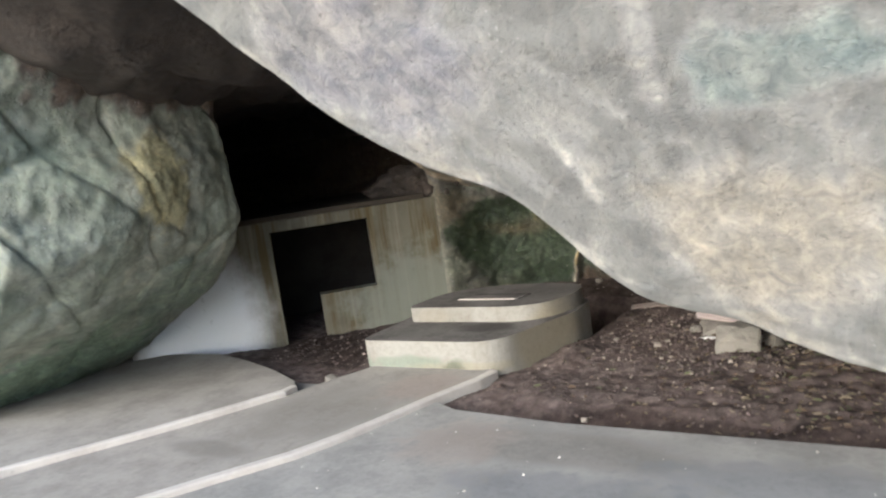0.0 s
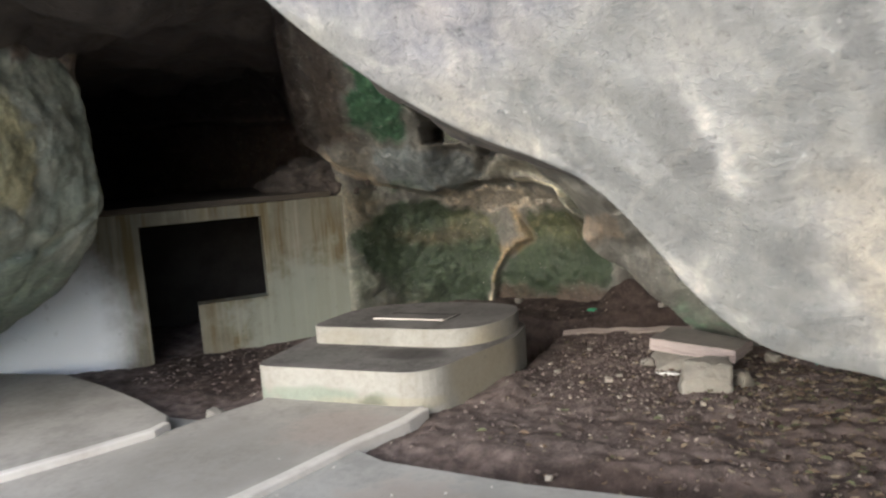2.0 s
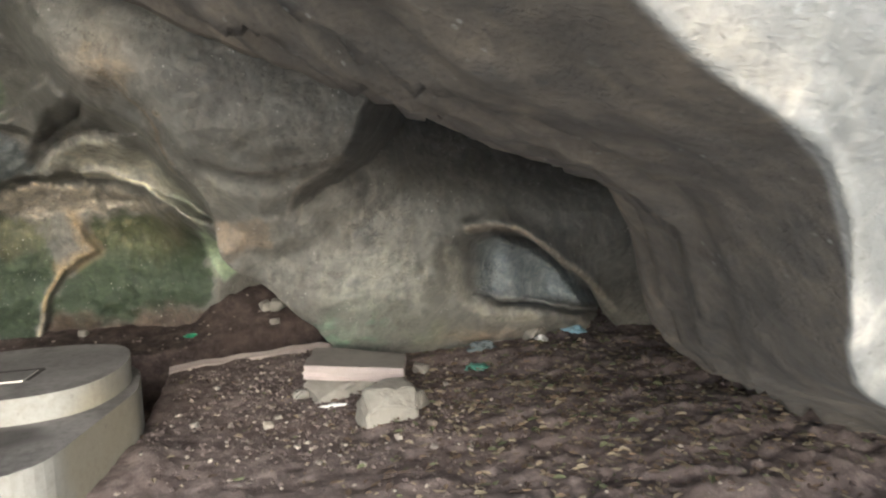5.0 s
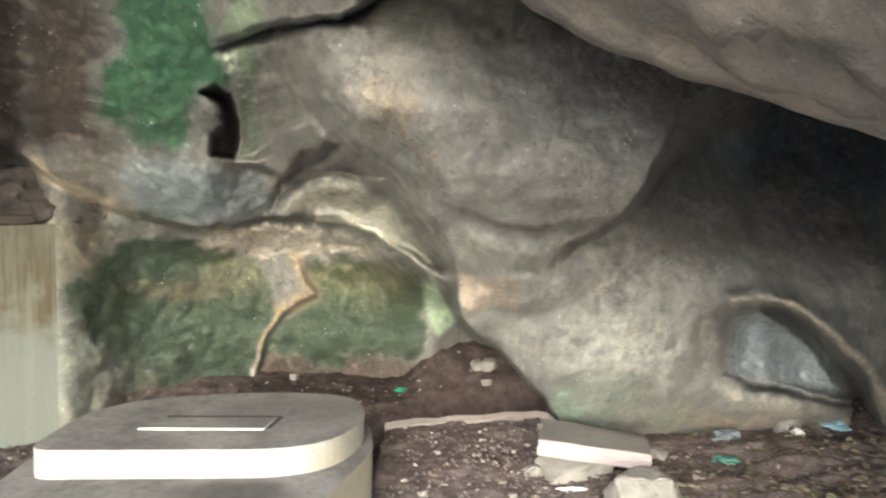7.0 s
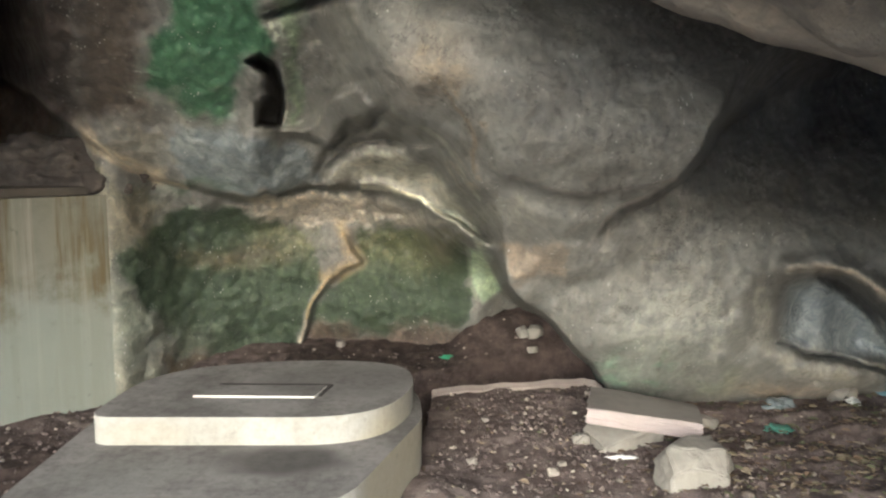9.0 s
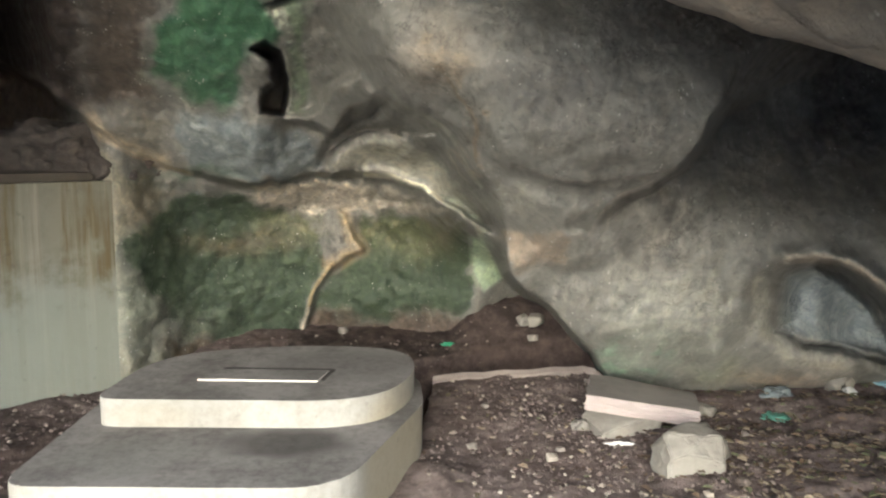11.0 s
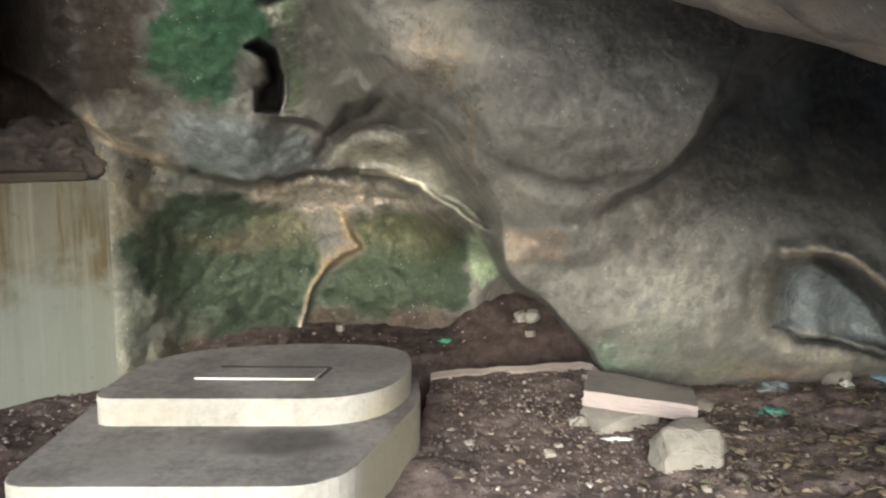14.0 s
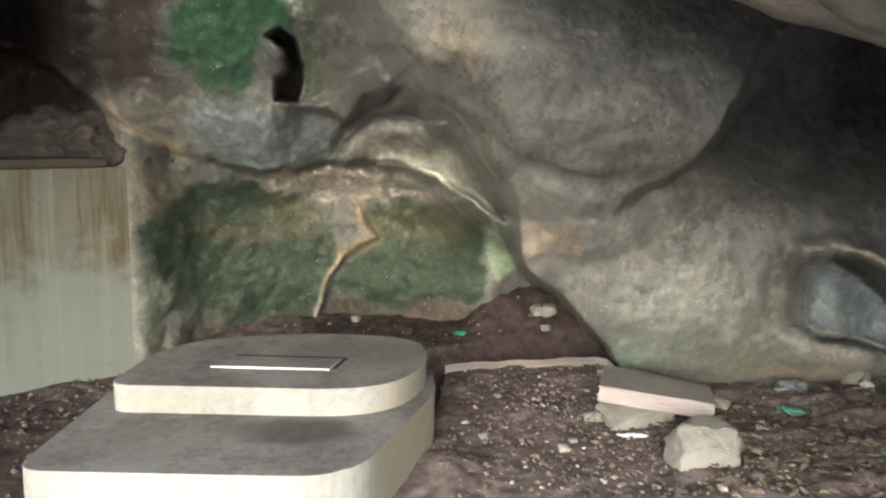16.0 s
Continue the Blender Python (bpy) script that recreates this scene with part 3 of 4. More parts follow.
    # green and blue-grey rock above the lip
    GREEN = [(-0.37, 0.6), (-0.361, 0.266), (-0.35, 0.164), (-0.38, 0.128), (-0.389, 0.072), (-0.331, 0.038), (-0.273, 0.032), (-0.251, 0.061), (-0.243, 0.107), (-0.214, 0.105), (-0.207, 0.133), (-0.221, 0.167), (-0.23, 0.2), (-0.24, 0.6)]
    BLUE = [(-0.346, 0.026), (-0.281, 0.028), (-0.23, 0.015), (-0.164, -0.009), (-0.164, -0.038), (-0.208, -0.061), (-0.253, -0.073), (-0.326, -0.057), (-0.354, -0.006)]
    lay(area(p, q, [(-0.39, 0.12), (-0.36, 0.05), (-0.35, -0.05), (-0.26, -0.075), (-0.36, -0.05), (-0.42, -0.03), (-0.47, 0.06), (-0.45, 0.2), (-0.38, 0.25)], 0.03), (0.15, 0.14, 0.115), 0.8)
    lay(area(p, q, GREEN, 0.016), (0.034, 0.095, 0.048), 0.95)
    lay(area(p, q, [(-0.39, 0.07), (-0.33, 0.035), (-0.25, 0.05), (-0.26, 0.1), (-0.33, 0.12)], 0.03) * (0.3 + 0.7 * spots), (0.07, 0.115, 0.075), 0.6)
    lay(area(p, q, [(-0.21, 0.6), (-0.217, 0.17), (-0.205, 0.13), (-0.203, 0.02), (-0.18, 0.03), (-0.178, 0.13), (-0.17, 0.2), (-0.165, 0.6)], 0.014), (0.16, 0.22, 0.13), 0.75)
    lay(along([(-0.222, 0.17), (-0.208, 0.13), (-0.202, 0.1)], 0.012) * spots, (0.4, 0.43, 0.36), 0.8)
    lay(area(p, q, BLUE, 0.012), (0.15, 0.17, 0.18), 0.92)
    lay(bell(p, q, -0.33, -0.055, 0.05, 0.012), (0.07, 0.12, 0.075), 0.7)
    lay(along([(-0.466, 0.03), (-0.447, -0.01), (-0.41, -0.026), (-0.365, -0.046)], 0.016), (0.34, 0.28, 0.2), 0.8)
    lay(along([(-0.45, 0.0), (-0.418, -0.026), (-0.356, -0.05), (-0.33, -0.06)], 0.005), (0.48, 0.43, 0.34), 0.8)
    # Pale grey-green rock, lightened further to make up for blocked light.
    lay(area(p, q, [(-0.16, -0.035), (-0.1, 0.0), (-0.05, 0.0), (-0.01, -0.02), (0.02, -0.06), (0.055, -0.11), (0.03, -0.1), (-0.02, -0.065), (-0.1, -0.05)], 0.012), (0.31, 0.305, 0.255), 0.8)
    lay(bell(p, q, 0.09, -0.085, 0.07, 0.03), (0.28, 0.27, 0.225), 0.6)
    lay(along(RIB, 0.0055, 0.3), (0.5, 0.49, 0.42), 0.95)
    lay(along([(0.008, -0.086), (0.04, -0.108), (0.062, -0.145)], 0.012, 0.5), (0.24, 0.27, 0.225), 0.6)
    lay(area(a, b, [(0.037, -0.133), (0.054, -0.137), (0.082, -0.189), (0.056, -0.209), (0.04, -0.183)], 0.006), (0.33, 0.42, 0.29), 0.9)
    lay(along(CHANNEL[5:12], 0.007, 0.5), (0.13, 0.14, 0.12), 0.6)
    lay(along([(x0 + 0.011, z0 + 0.004) for x0, z0 in CHANNEL[4:11]], 0.005, 0.8), (0.33, 0.33, 0.28), 0.6)
    # ochre runs and grey-brown clouding on the hanging mass
    lay(bell(p, q, -0.02, 0.1, 0.09, 0.07), (0.225, 0.19, 0.148), 0.65)
    lay(along([(-0.03, 0.26), (-0.014, 0.173), (0.002, 0.11), (0.011, 0.068), (0.034, 0.018), (0.037, -0.033)], 0.03, 3.5) * (0.45 + 0.55 * spots), (0.29, 0.225, 0.15), 0.6)
    lay(along([(-0.01, 0.09), (0.02, 0.045), (0.036, 0.01), (0.04, -0.03)], 0.006, 2.0), (0.14, 0.105, 0.07), 0.7)
    lay(along([(0.2, 0.02), (0.13, -0.02), (0.1, -0.035)], 0.02, 3.0) * spots, (0.2, 0.19, 0.16), 0.5)
    lay(along(SEAM, 0.004, 0.6), (0.09, 0.08, 0.07), 0.7)
    lay(area(p, q, [(0.076, -0.121), (0.165, -0.115), (0.186, -0.141), (0.17, -0.17), (0.088, -0.174)], 0.012), (0.165, 0.122, 0.082), 0.75)
    lay(area(p, q, [(0.2, -0.13), (0.213, -0.112), (0.24, -0.115), (0.235, -0.16), (0.2, -0.165)], 0.01), (0.26, 0.26, 0.27), 0.75)
    lay(along([(x0 + 0.008, z0 - 0.002) for x0, z0 in CREST[3:9]], 0.006, 0.6) * (0.4 + 0.6 * spots), (0.08, 0.075, 0.07), 0.7)
    lay(along([(x0 - 0.006, z0 + 0.004) for x0, z0 in CREST[4:9]], 0.006, 0.6), (0.32, 0.295, 0.255), 0.55)
    # the pale swelling foot, green at its base
    lay(bell(p, q, 0.32, -0.22, 0.13, 0.09), (0.285, 0.29, 0.26), 0.75)
    lay(bell(p, q, 0.3, -0.13, 0.1, 0.04), (0.26, 0.245, 0.22), 0.55)
    lay(bell(p, q, 0.25, -0.3, 0.09, 0.04) * (0.6 + 0.4 * spots), (0.13, 0.2, 0.145), 0.9)
    lay(bell(p, q, 0.38, -0.31, 0.06, 0.02), (0.15, 0.21, 0.14), 0.7)
    lay(bell(p, q, 0.45, -0.315, 0.1, 0.018), (0.26, 0.19, 0.14), 0.7)
    lay(along([(0.43, -0.19), (0.432, -0.25), (0.47, -0.29), (0.55, -0.305)], 0.022), (0.3, 0.29, 0.25), 0.6)
    lay(area(a, b, ARCH, 0.02), (0.25, 0.285, 0.31), 0.92)
    lay(along(FOLD, 0.012), (0.3, 0.26, 0.21), 0.7)
    # Shade inside the crescent hollow and the sill crack, painted dark.
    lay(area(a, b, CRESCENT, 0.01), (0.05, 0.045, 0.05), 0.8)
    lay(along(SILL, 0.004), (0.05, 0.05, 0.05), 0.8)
    lay(bell(p, q, 0.8, -0.33, 0.12, 0.05), (0.33, 0.31, 0.27), 0.7)
    # brown rock high up and beside the void, darkened to paint in its shade
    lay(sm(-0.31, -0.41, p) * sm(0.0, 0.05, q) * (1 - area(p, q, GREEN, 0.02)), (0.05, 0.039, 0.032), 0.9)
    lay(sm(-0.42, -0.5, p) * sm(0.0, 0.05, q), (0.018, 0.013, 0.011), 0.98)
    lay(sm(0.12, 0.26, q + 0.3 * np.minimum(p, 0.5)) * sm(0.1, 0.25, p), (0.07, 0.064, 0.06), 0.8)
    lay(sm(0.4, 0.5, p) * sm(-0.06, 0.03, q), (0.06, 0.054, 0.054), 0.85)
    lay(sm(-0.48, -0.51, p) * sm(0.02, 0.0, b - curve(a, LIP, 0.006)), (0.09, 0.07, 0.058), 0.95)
    stain_shade_layer(ob.data, colour, strength)
    return tagged(ob, "grey-brown vaulted cave rock stained with green moss", "cave wall", kind="structure")


def stain_shade_layer(me, colour, strength):
    data = np.concatenate([colour, strength[..., None]], -1).astype(np.float32)
    me.color_attributes.new("stain", "FLOAT_COLOR", "POINT").data.foreach_set("color", data.ravel())


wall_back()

# the overhanging boulder


def boulder_low(x):
    return curve(x, [(-0.2, 2.75), (0.1, 2.5), (0.33, 2.25), (0.58, 1.925), (0.73, 1.76), (0.95, 1.605), (1.14, 1.53), (1.26, 1.44), (1.34, 1.29), (1.44, 1.12), (1.6, 1.02), (1.82, 0.97), (2.0, 0.85), (2.25, 0.74), (2.8, 0.66), (3.6, 0.6), (4.6, 0.4), (5.6, 0.0), (7.6, -0.4)])


def boulder():
    xs = np.linspace(-0.2, 7.5, 280)
    s = np.unique(np.concatenate([np.linspace(0, 0.53, 75), np.linspace(0.53, 0.57, 24), np.linspace(0.57, 1, 65)]))
    X, Sg = np.meshgrid(xs, s, indexing="ij")
    zr = boulder_low(X)
    yr = 1.229 - 0.62 * zr
    zi = curve(X, [(-0.2, 2.3), (0.1, 1.95), (0.35, 1.79), (0.6, 1.68), (0.85, 1.58), (1.1, 1.5), (1.3, 1.45), (1.45, 1.27), (1.6, 1.0), (1.9, 0.79), (2.4, 0.59), (3.0, 0.4), (4.6, 0.1), (6, -0.2)])
    yi = curve(X, [(-0.2, 1.3), (0.1, 1.4), (0.35, 1.43), (0.6, 1.31), (0.85, 1.19), (1.1, 1.13), (1.3, 1.14), (1.45, 1.27), (1.6, 1.5), (1.9, 1.7), (2.4, 1.88), (6, 2.4)])
    f = np.clip(Sg / 0.55, 0, 1)
    u = np.clip((Sg - 0.55) / 0.25, 0, 1)
    b = np.clip((Sg - 0.8) / 0.2, 0, 1)
    top = 3.5
    Z = np.where(Sg < 0.55, top + (zr - top) * f, np.where(Sg < 0.8, zr + (zi - zr) * u - 0.05 * np.sin(np.pi * u), zi + (top - zi) * b))
    Y = np.where(Sg < 0.55, 1.229 - 0.62 * Z, np.where(Sg < 0.8, yr + (yi - yr) * u, yi + 0.25 * np.sin(b * np.pi / 2)))
    n1 = fbm(X, Y, Z, 1.4, 5, 11.0)
    n2 = ridged(X, Y, Z, 4.0, 4.0)
    Y = Y + 0.024 * n1 + 0.012 * n2
    n4 = ridged(X * 0.6, Y * 3.0, Z * 2.0, 2.4, 14.0)
    Z = Z + (0.02 * n1 + 0.012 * (n2 - 0.5) + 0.03 * (n4 - 0.5)) * sm(0.57, 0.66, Sg) * (1 - 0.5 * u)
    strata = (5.0 * u + 0.9 * n1 + 0.3 * n2 + 0.5 * X) % 1.0
    Z = Z + 0.08 * sm(0.1, 0.6, X) * (sm(0.0, 0.12, strata) * (1 - strata) - 0.4) * sm(0.3, 0.6, u) * sm(1.0, 0.86, u)
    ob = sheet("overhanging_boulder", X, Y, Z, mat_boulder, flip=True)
    colour, strength = np.full((*X.shape, 3), 0.4), np.zeros(X.shape)
    n3 = fbm(X, Y, Z, 3.0, 5, 31.0)

    def lay(mask, rgb, amount):
        m = (np.clip(mask, 0, 1) * amount)[..., None]
        colour[:] = colour * (1 - m) + np.array(rgb) * m
        strength[:] = np.maximum(strength, m[..., 0])

    face = sm(0.556, 0.545, Sg)
    lay(sm(0.35, 0.75, bell(X, Z, 2.15, 1.78, 0.4, 0.16) + 0.35 * n3) * face, (0.12, 0.152, 0.152), 0.9)
    lay(sm(0.25, 0.75, bell(X, Z, 0.9, 2.0, 0.45, 0.32) + 0.3 * n3) * face, (0.14, 0.14, 0.163), 0.9)
    lay(sm(0.1, 0.5, n3 + 0.4 * n1) * face, (0.17, 0.168, 0.16), 0.45)
    flow = fbm(3.0 * (X + Z), 0 * X, 0.6 * (X - Z), 2.0, 5, 61.0)
    lay(sm(0.05, 0.5, flow) * face, (0.25, 0.244, 0.23), 0.22)
    lay(sm(-0.05, -0.5, flow) * face, (0.16, 0.158, 0.154), 0.4)
    lay(sm(0.52, 0.548, Sg + 0.01 * n3) * sm(-0.3, 0.2, n3) * face, (0.3, 0.28, 0.24), 0.6)
    lay(sm(0.3, 0.8, bell(X, Z, 2.0, 1.25, 0.5, 0.4) + 0.3 * n3) * face, (0.2, 0.183, 0.152), 0.8)
    d, _ = line_gap(X + 0.02 * n3, Z, [(1.43, 1.68), (1.49, 1.55), (1.52, 1.4), (1.56, 1.27)])
    lay(sm(0.04, 0.0, d) * sm(-0.4, 0.3, n3) * face, (0.34, 0.333, 0.315), 0.75)
    d, _ = line_gap(X + 0.05 * n3, Z, [(1.75, 2.4), (1.78, 2.0), (1.76, 1.75)])
    lay(sm(0.09, 0.0, d) * face, (0.23, 0.225, 0.215), 0.6)
    # Same rock below: underside shade painted in, paler towards the lit inner lip.
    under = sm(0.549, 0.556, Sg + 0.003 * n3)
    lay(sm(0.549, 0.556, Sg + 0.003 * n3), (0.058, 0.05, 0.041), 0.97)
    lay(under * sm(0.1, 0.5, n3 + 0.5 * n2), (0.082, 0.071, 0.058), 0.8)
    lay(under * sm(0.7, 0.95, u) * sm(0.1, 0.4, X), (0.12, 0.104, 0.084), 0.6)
    stain_shade_layer(ob.data, colour, strength)
    return tagged(ob, "huge pale grey boulder leaning out over the floor", "boulder", kind="structure")


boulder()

# the mossy rock beside the doorway


def left_rock():
    ys = np.linspace(-0.3, 3.4, 250)
    zs = np.linspace(-0.3, 3.4, 170)
    Yg, Zg = np.meshgrid(ys, zs, indexing="ij")
    out = curve(Zg, [(-0.3, -4.6), (0.0, -4.4), (0.35, -3.75), (0.7, -3.12), (0.85, -2.9), (1.07, -2.65), (1.3, -2.42), (1.7, -2.42), (2.3, -2.6), (2.6, -2.5), (3.4, -2.2)])
    X = out - 0.35 * sm(1.8, -1.5, Yg) - 1.6 * sm(2.4, 3.2, Yg) - 0.1 * sm(2.0, 2.5, Yg) - 2.5 * sm(0.5, -0.1, Yg)
    cells = np.array([noise.voronoi((1.0 * a, 1.3 * b, 0.9 * c))[0][:2] for a, b, c in zip(X.ravel(), Yg.ravel() + 0.3 * Zg.ravel(), Zg.ravel())])
    near, gap = cells[:, 0].reshape(X.shape), (cells[:, 1] - cells[:, 0]).reshape(X.shape)
    n1 = fbm(X, Yg, Zg, 1.3, 5, 21.0)
    n2 = ridged(X * 0.7, Yg, Zg, 1.6, 5.0)
    n3 = fbm(X, Yg, Zg, 6.0, 5, 8.0)
    X = X + 0.09 * n1 + 0.04 * np.minimum(n2, 0.55) + 0.014 * n3 - 0.1 * near - 0.035 * sm(0.08, 0.0, gap)
    ob = sheet("mossy_rock", X, Yg, Zg, mat_left)
    colour, strength = np.full((*X.shape, 3), 0.2), np.zeros(X.shape)
    for cy, cz, ry, rz, rgb, amount in ((1.2, 0.3, 1.4, 0.4, (0.16, 0.24, 0.17), 0.8), (2.0, 0.8, 0.5, 0.4, (0.17, 0.23, 0.17), 0.7), (1.7, 1.7, 0.35, 0.5, (0.33, 0.31, 0.17), 0.8), (0.7, 1.4, 0.4, 0.4, (0.2, 0.24, 0.2), 0.7), (1.8, 2.7, 1.2, 0.5, (0.12, 0.09, 0.07), 0.9)):
        m = (sm(0.25, 0.7, bell(Yg, Zg, cy, cz, ry, rz) + 0.25 * n1 + 0.3 * n3) * amount)[..., None]
        colour = colour * (1 - m) + np.array(rgb) * m
        strength = np.maximum(strength, m[..., 0])
    stain_shade_layer(ob.data, colour, strength)
    return tagged(ob, "mossy green and grey rock face with deep cracks", "rock", kind="structure")


left_rock()

# unseen rock added to keep light out beside and behind the mossy rock
light_block_outline = [(-9.0, -0.3), (-5.1, -0.3), (-5.1, 0.2), (-8.0, 0.2), (-8.0, 7.6), (-9.0, 7.6)]
tagged(part("wall_left_light_block", prism(light_block_outline, -0.4, 3.6), mat_roof), "unseen dark rock added to block light beside the cave", "cave wall", kind="structure")

# the roof over the cave
rx, ry = np.meshgrid(np.linspace(-8, 7.6, 180), np.linspace(0.0, 1.0, 120))
# Unseen front edge, set to shape how much daylight enters.
start = curve(rx, [(-8, 0.2), (-3.4, 0.25), (-2.2, 0.1), (-1.0, 0.1), (0.2, 0.3), (0.6, 0.1), (7.6, 0.0)])
ry = start + (7.4 - start) * ry
rz = 2.95 + 0.2 * fbm(rx, ry, 0 * rx, 1.1, 4, 9.0) - 0.5 * sm(-1.0, -2.2, rx) * sm(0.2, 1.4, ry)
tagged(sheet("ceiling", rx, ry, rz, mat_roof), "dark brown rock roof of the cave", "ceiling", kind="structure")

# ---------------------------------------------------------------- chamber wall with the low doorway
W0, WU = Vector((-3.2, 3.315, 0)), Vector((0.7246, 0.6891, 0))
WN = Vector((WU.y, -WU.x, 0))
wall_frame = Matrix.Translation(W0) @ Matrix((WU, -WN, Vector((0, 0, 1)))).transposed().to_4x4()


def box(bm, x0, x1, y0, y1, z0, z1):
    m = Matrix.Translation(((x0 + x1) / 2, (y0 + y1) / 2, (z0 + z1) / 2)) @ Matrix.Diagonal((x1 - x0, y1 - y0, z1 - z0, 1))
    return bmesh.ops.create_cube(bm, size=1, matrix=m)["verts"]


# Dark colour paints the shadow line between wall top and rock.
mat_lintel = cement("lintel_shade_cement", (0.085, 0.07, 0.053), (0.055, 0.045, 0.036))


def chamber_wall():
    bm = bmesh.new()
    for s0, s1, z0, z1 in ((-1.5, 0.0, -0.3, 1.11), (0.99, 1.71, -0.3, 1.11), (0.4, 0.99, -0.3, 0.405), (-1.5, 1.71, 1.11, 1.222)):
        box(bm, s0, s1, 0, 0.18, z0, z1)
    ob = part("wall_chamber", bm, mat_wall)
    ob.matrix_world = wall_frame
    tagged(ob, "stained cream cement wall with a low open doorway", "wall", kind="structure")
    bm = bmesh.new()
    # Runs back unseen to keep light out of the room.
    box(bm, -1.5, 1.6, -0.035, 2.6, 1.228, 1.275)
    bmesh.ops.bevel(bm, geom=bm.edges[:], offset=0.012, segments=2, affect="EDGES")
    ob = part("lintel_slab", bm, mat_lintel)
    ob.matrix_world = wall_frame
    tagged(ob, "rough concrete lintel slab above the doorway", "lintel", kind="structure")


chamber_wall()
# Near-black colour that stands for missing light, not for any coating.
mat_shade = cement("shade_cement", (0.045, 0.04, 0.036), (0.025, 0.022, 0.02))


def chamber_room():
    """The unlit room behind the doorway: added side and back walls and a floor, coloured as shade."""
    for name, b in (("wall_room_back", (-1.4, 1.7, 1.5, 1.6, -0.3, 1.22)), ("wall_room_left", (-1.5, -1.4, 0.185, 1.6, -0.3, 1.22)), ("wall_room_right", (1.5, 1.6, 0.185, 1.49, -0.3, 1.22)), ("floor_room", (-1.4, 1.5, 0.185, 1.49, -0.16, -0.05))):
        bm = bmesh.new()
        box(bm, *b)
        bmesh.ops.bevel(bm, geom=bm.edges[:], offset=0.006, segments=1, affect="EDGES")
        ob = part(name, bm, mat_shade)
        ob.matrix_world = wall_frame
        tagged(ob, "near-black surface added for the shade inside the chamber", "wall", kind="structure")


chamber_room()

# ---------------------------------------------------------------- the two-tier plinth


def plinth():
    base = new("stepped_plinth")
    tagged(base, "low two-tier cement plinth with rounded corners", "plinth")
    low = rounded([(-1.59, 2.57, 0.12), (-0.36, 2.6, 0.22), (-0.08, 3.5, 0.08), (-0.12, 4.03, 0.3), (-0.85, 4.05, 0.3), (-1.6, 3.7, 0.3)], 8)
    up = rounded([(-1.5, 3.14, 0.1), (-0.3, 3.17, 0.32), (-0.1, 3.6, 0.25), (-0.2, 4.02, 0.32), (-0.85, 4.03, 0.3), (-1.45, 3.8, 0.4)], 10)

    def tier(name, outline, z0, z1, lab):
        ob = part(name, prism(outline, z0, z1, 0.008), [mat_side, mat_top], base, lab)
        for p in ob.data.polygons:
            p.material_index = 1 if p.normal.z > 0.9 else 0
        return ob

    tier("lower_tier", low, -0.1, 0.25, "cream cement step with a grey top")
    tier("upper_tier", up, 0.25, 0.375, "cream cement slab with a grey top")
    # a loose cover plate, front edge tipped up; dark strips paint the joint's shade
    joint = bmesh.new()
    prism([(-1.06, 3.585), (-0.535, 3.592), (-0.525, 3.61), (-1.055, 3.605)], 0.37, 0.379, bm=joint)
    prism([(-0.565, 3.43), (-0.55, 3.43), (-0.515, 3.6), (-0.535, 3.6)], 0.37, 0.379, bm=joint)
    part("joint", joint, mat_shade, base, "dark strip painted for the shade round the cover plate")
    plate = prism([(-1.13, 3.405), (-0.575, 3.41), (-0.545, 3.585), (-1.06, 3.58)], 0.36, 0.379, 0.002)
    for v in plate.verts:
        if v.co.z > 0.37:
            v.co.z += 0.006 * (3.58 - v.co.y) / 0.17
    ob = part("cover_plate", plate, [mat_kerb, mat_top], base, "grey cement cover plate with a pale front edge")
    for p in ob.data.polygons:
        p.material_index = 1 if p.normal.z > 0.9 else 0


plinth()
# ---------------------------------------------------------------- hanging rock under the roof


def lump(name, centre, radii, mat, seed, label, category="rock", rough=0.22, subs=5, kind=""):
    bm = bmesh.new()
    bmesh.ops.create_icosphere(bm, subdivisions=subs, radius=1)
    for v in bm.verts:
        p = v.co.copy()
        k = max(radii)
        q = Vector((p.x * radii[0] / k, p.y * radii[1] / k, p.z * radii[2] / k)) * 1.8
        d = 1 + rough * noise.fractal(q * 1.1 + Vector((seed, 0, 0)), 0.9, 2.1, 5) - 0.35 * rough * abs(noise.noise(q * 2.3 + Vector((0, seed, 0))))
        v.co = Vector((p.x * radii[0] * d, p.y * radii[1] * d, p.z * radii[2] * d))
    ob = part(name, bm, mat, smooth=True)
    ob.location = centre
    return tagged(ob, label, category, kind=kind)


lump("roof_rock", (-3.1, 1.95, 2.86), (1.2, 0.85, 0.52), mat_roof, 3.0, "dark brown rock hanging from the cave roof", kind="structure")
lump("roof_rock_small", (-2.42, 4.8, 1.31), (0.6, 0.42, 0.25), mat_roof, 9.0, "brown rock packed over the lintel slab", kind="structure", subs=6, rough=0.34)

# ---------------------------------------------------------------- pit edge
mat_pitedge = cement("pit_edge", (0.31, 0.262, 0.235), (0.21, 0.175, 0.155))
bm = bmesh.new()
pit_line = dense([(-0.05, 4.7), (0.35, 4.82), (0.7, 4.91), (0.95, 4.95), (1.02, 4.9), (1.05, 4.78), (1.06, 4.62)], 0.06)
rows = []
for i, (x, y) in enumerate(pit_line):
    w = 0.012 * noise.noise((x * 6, y * 6, 0))
    rows.append([bm.verts.new(c) for c in ((x, y - 0.05 + w, -0.5), (x, y - 0.05 + w, -0.02 + w), (x, y - 0.01, 0.002 + 1.5 * w), (x, y + 0.015 + w, -0.015), (x, y + 0.015, -0.5))])
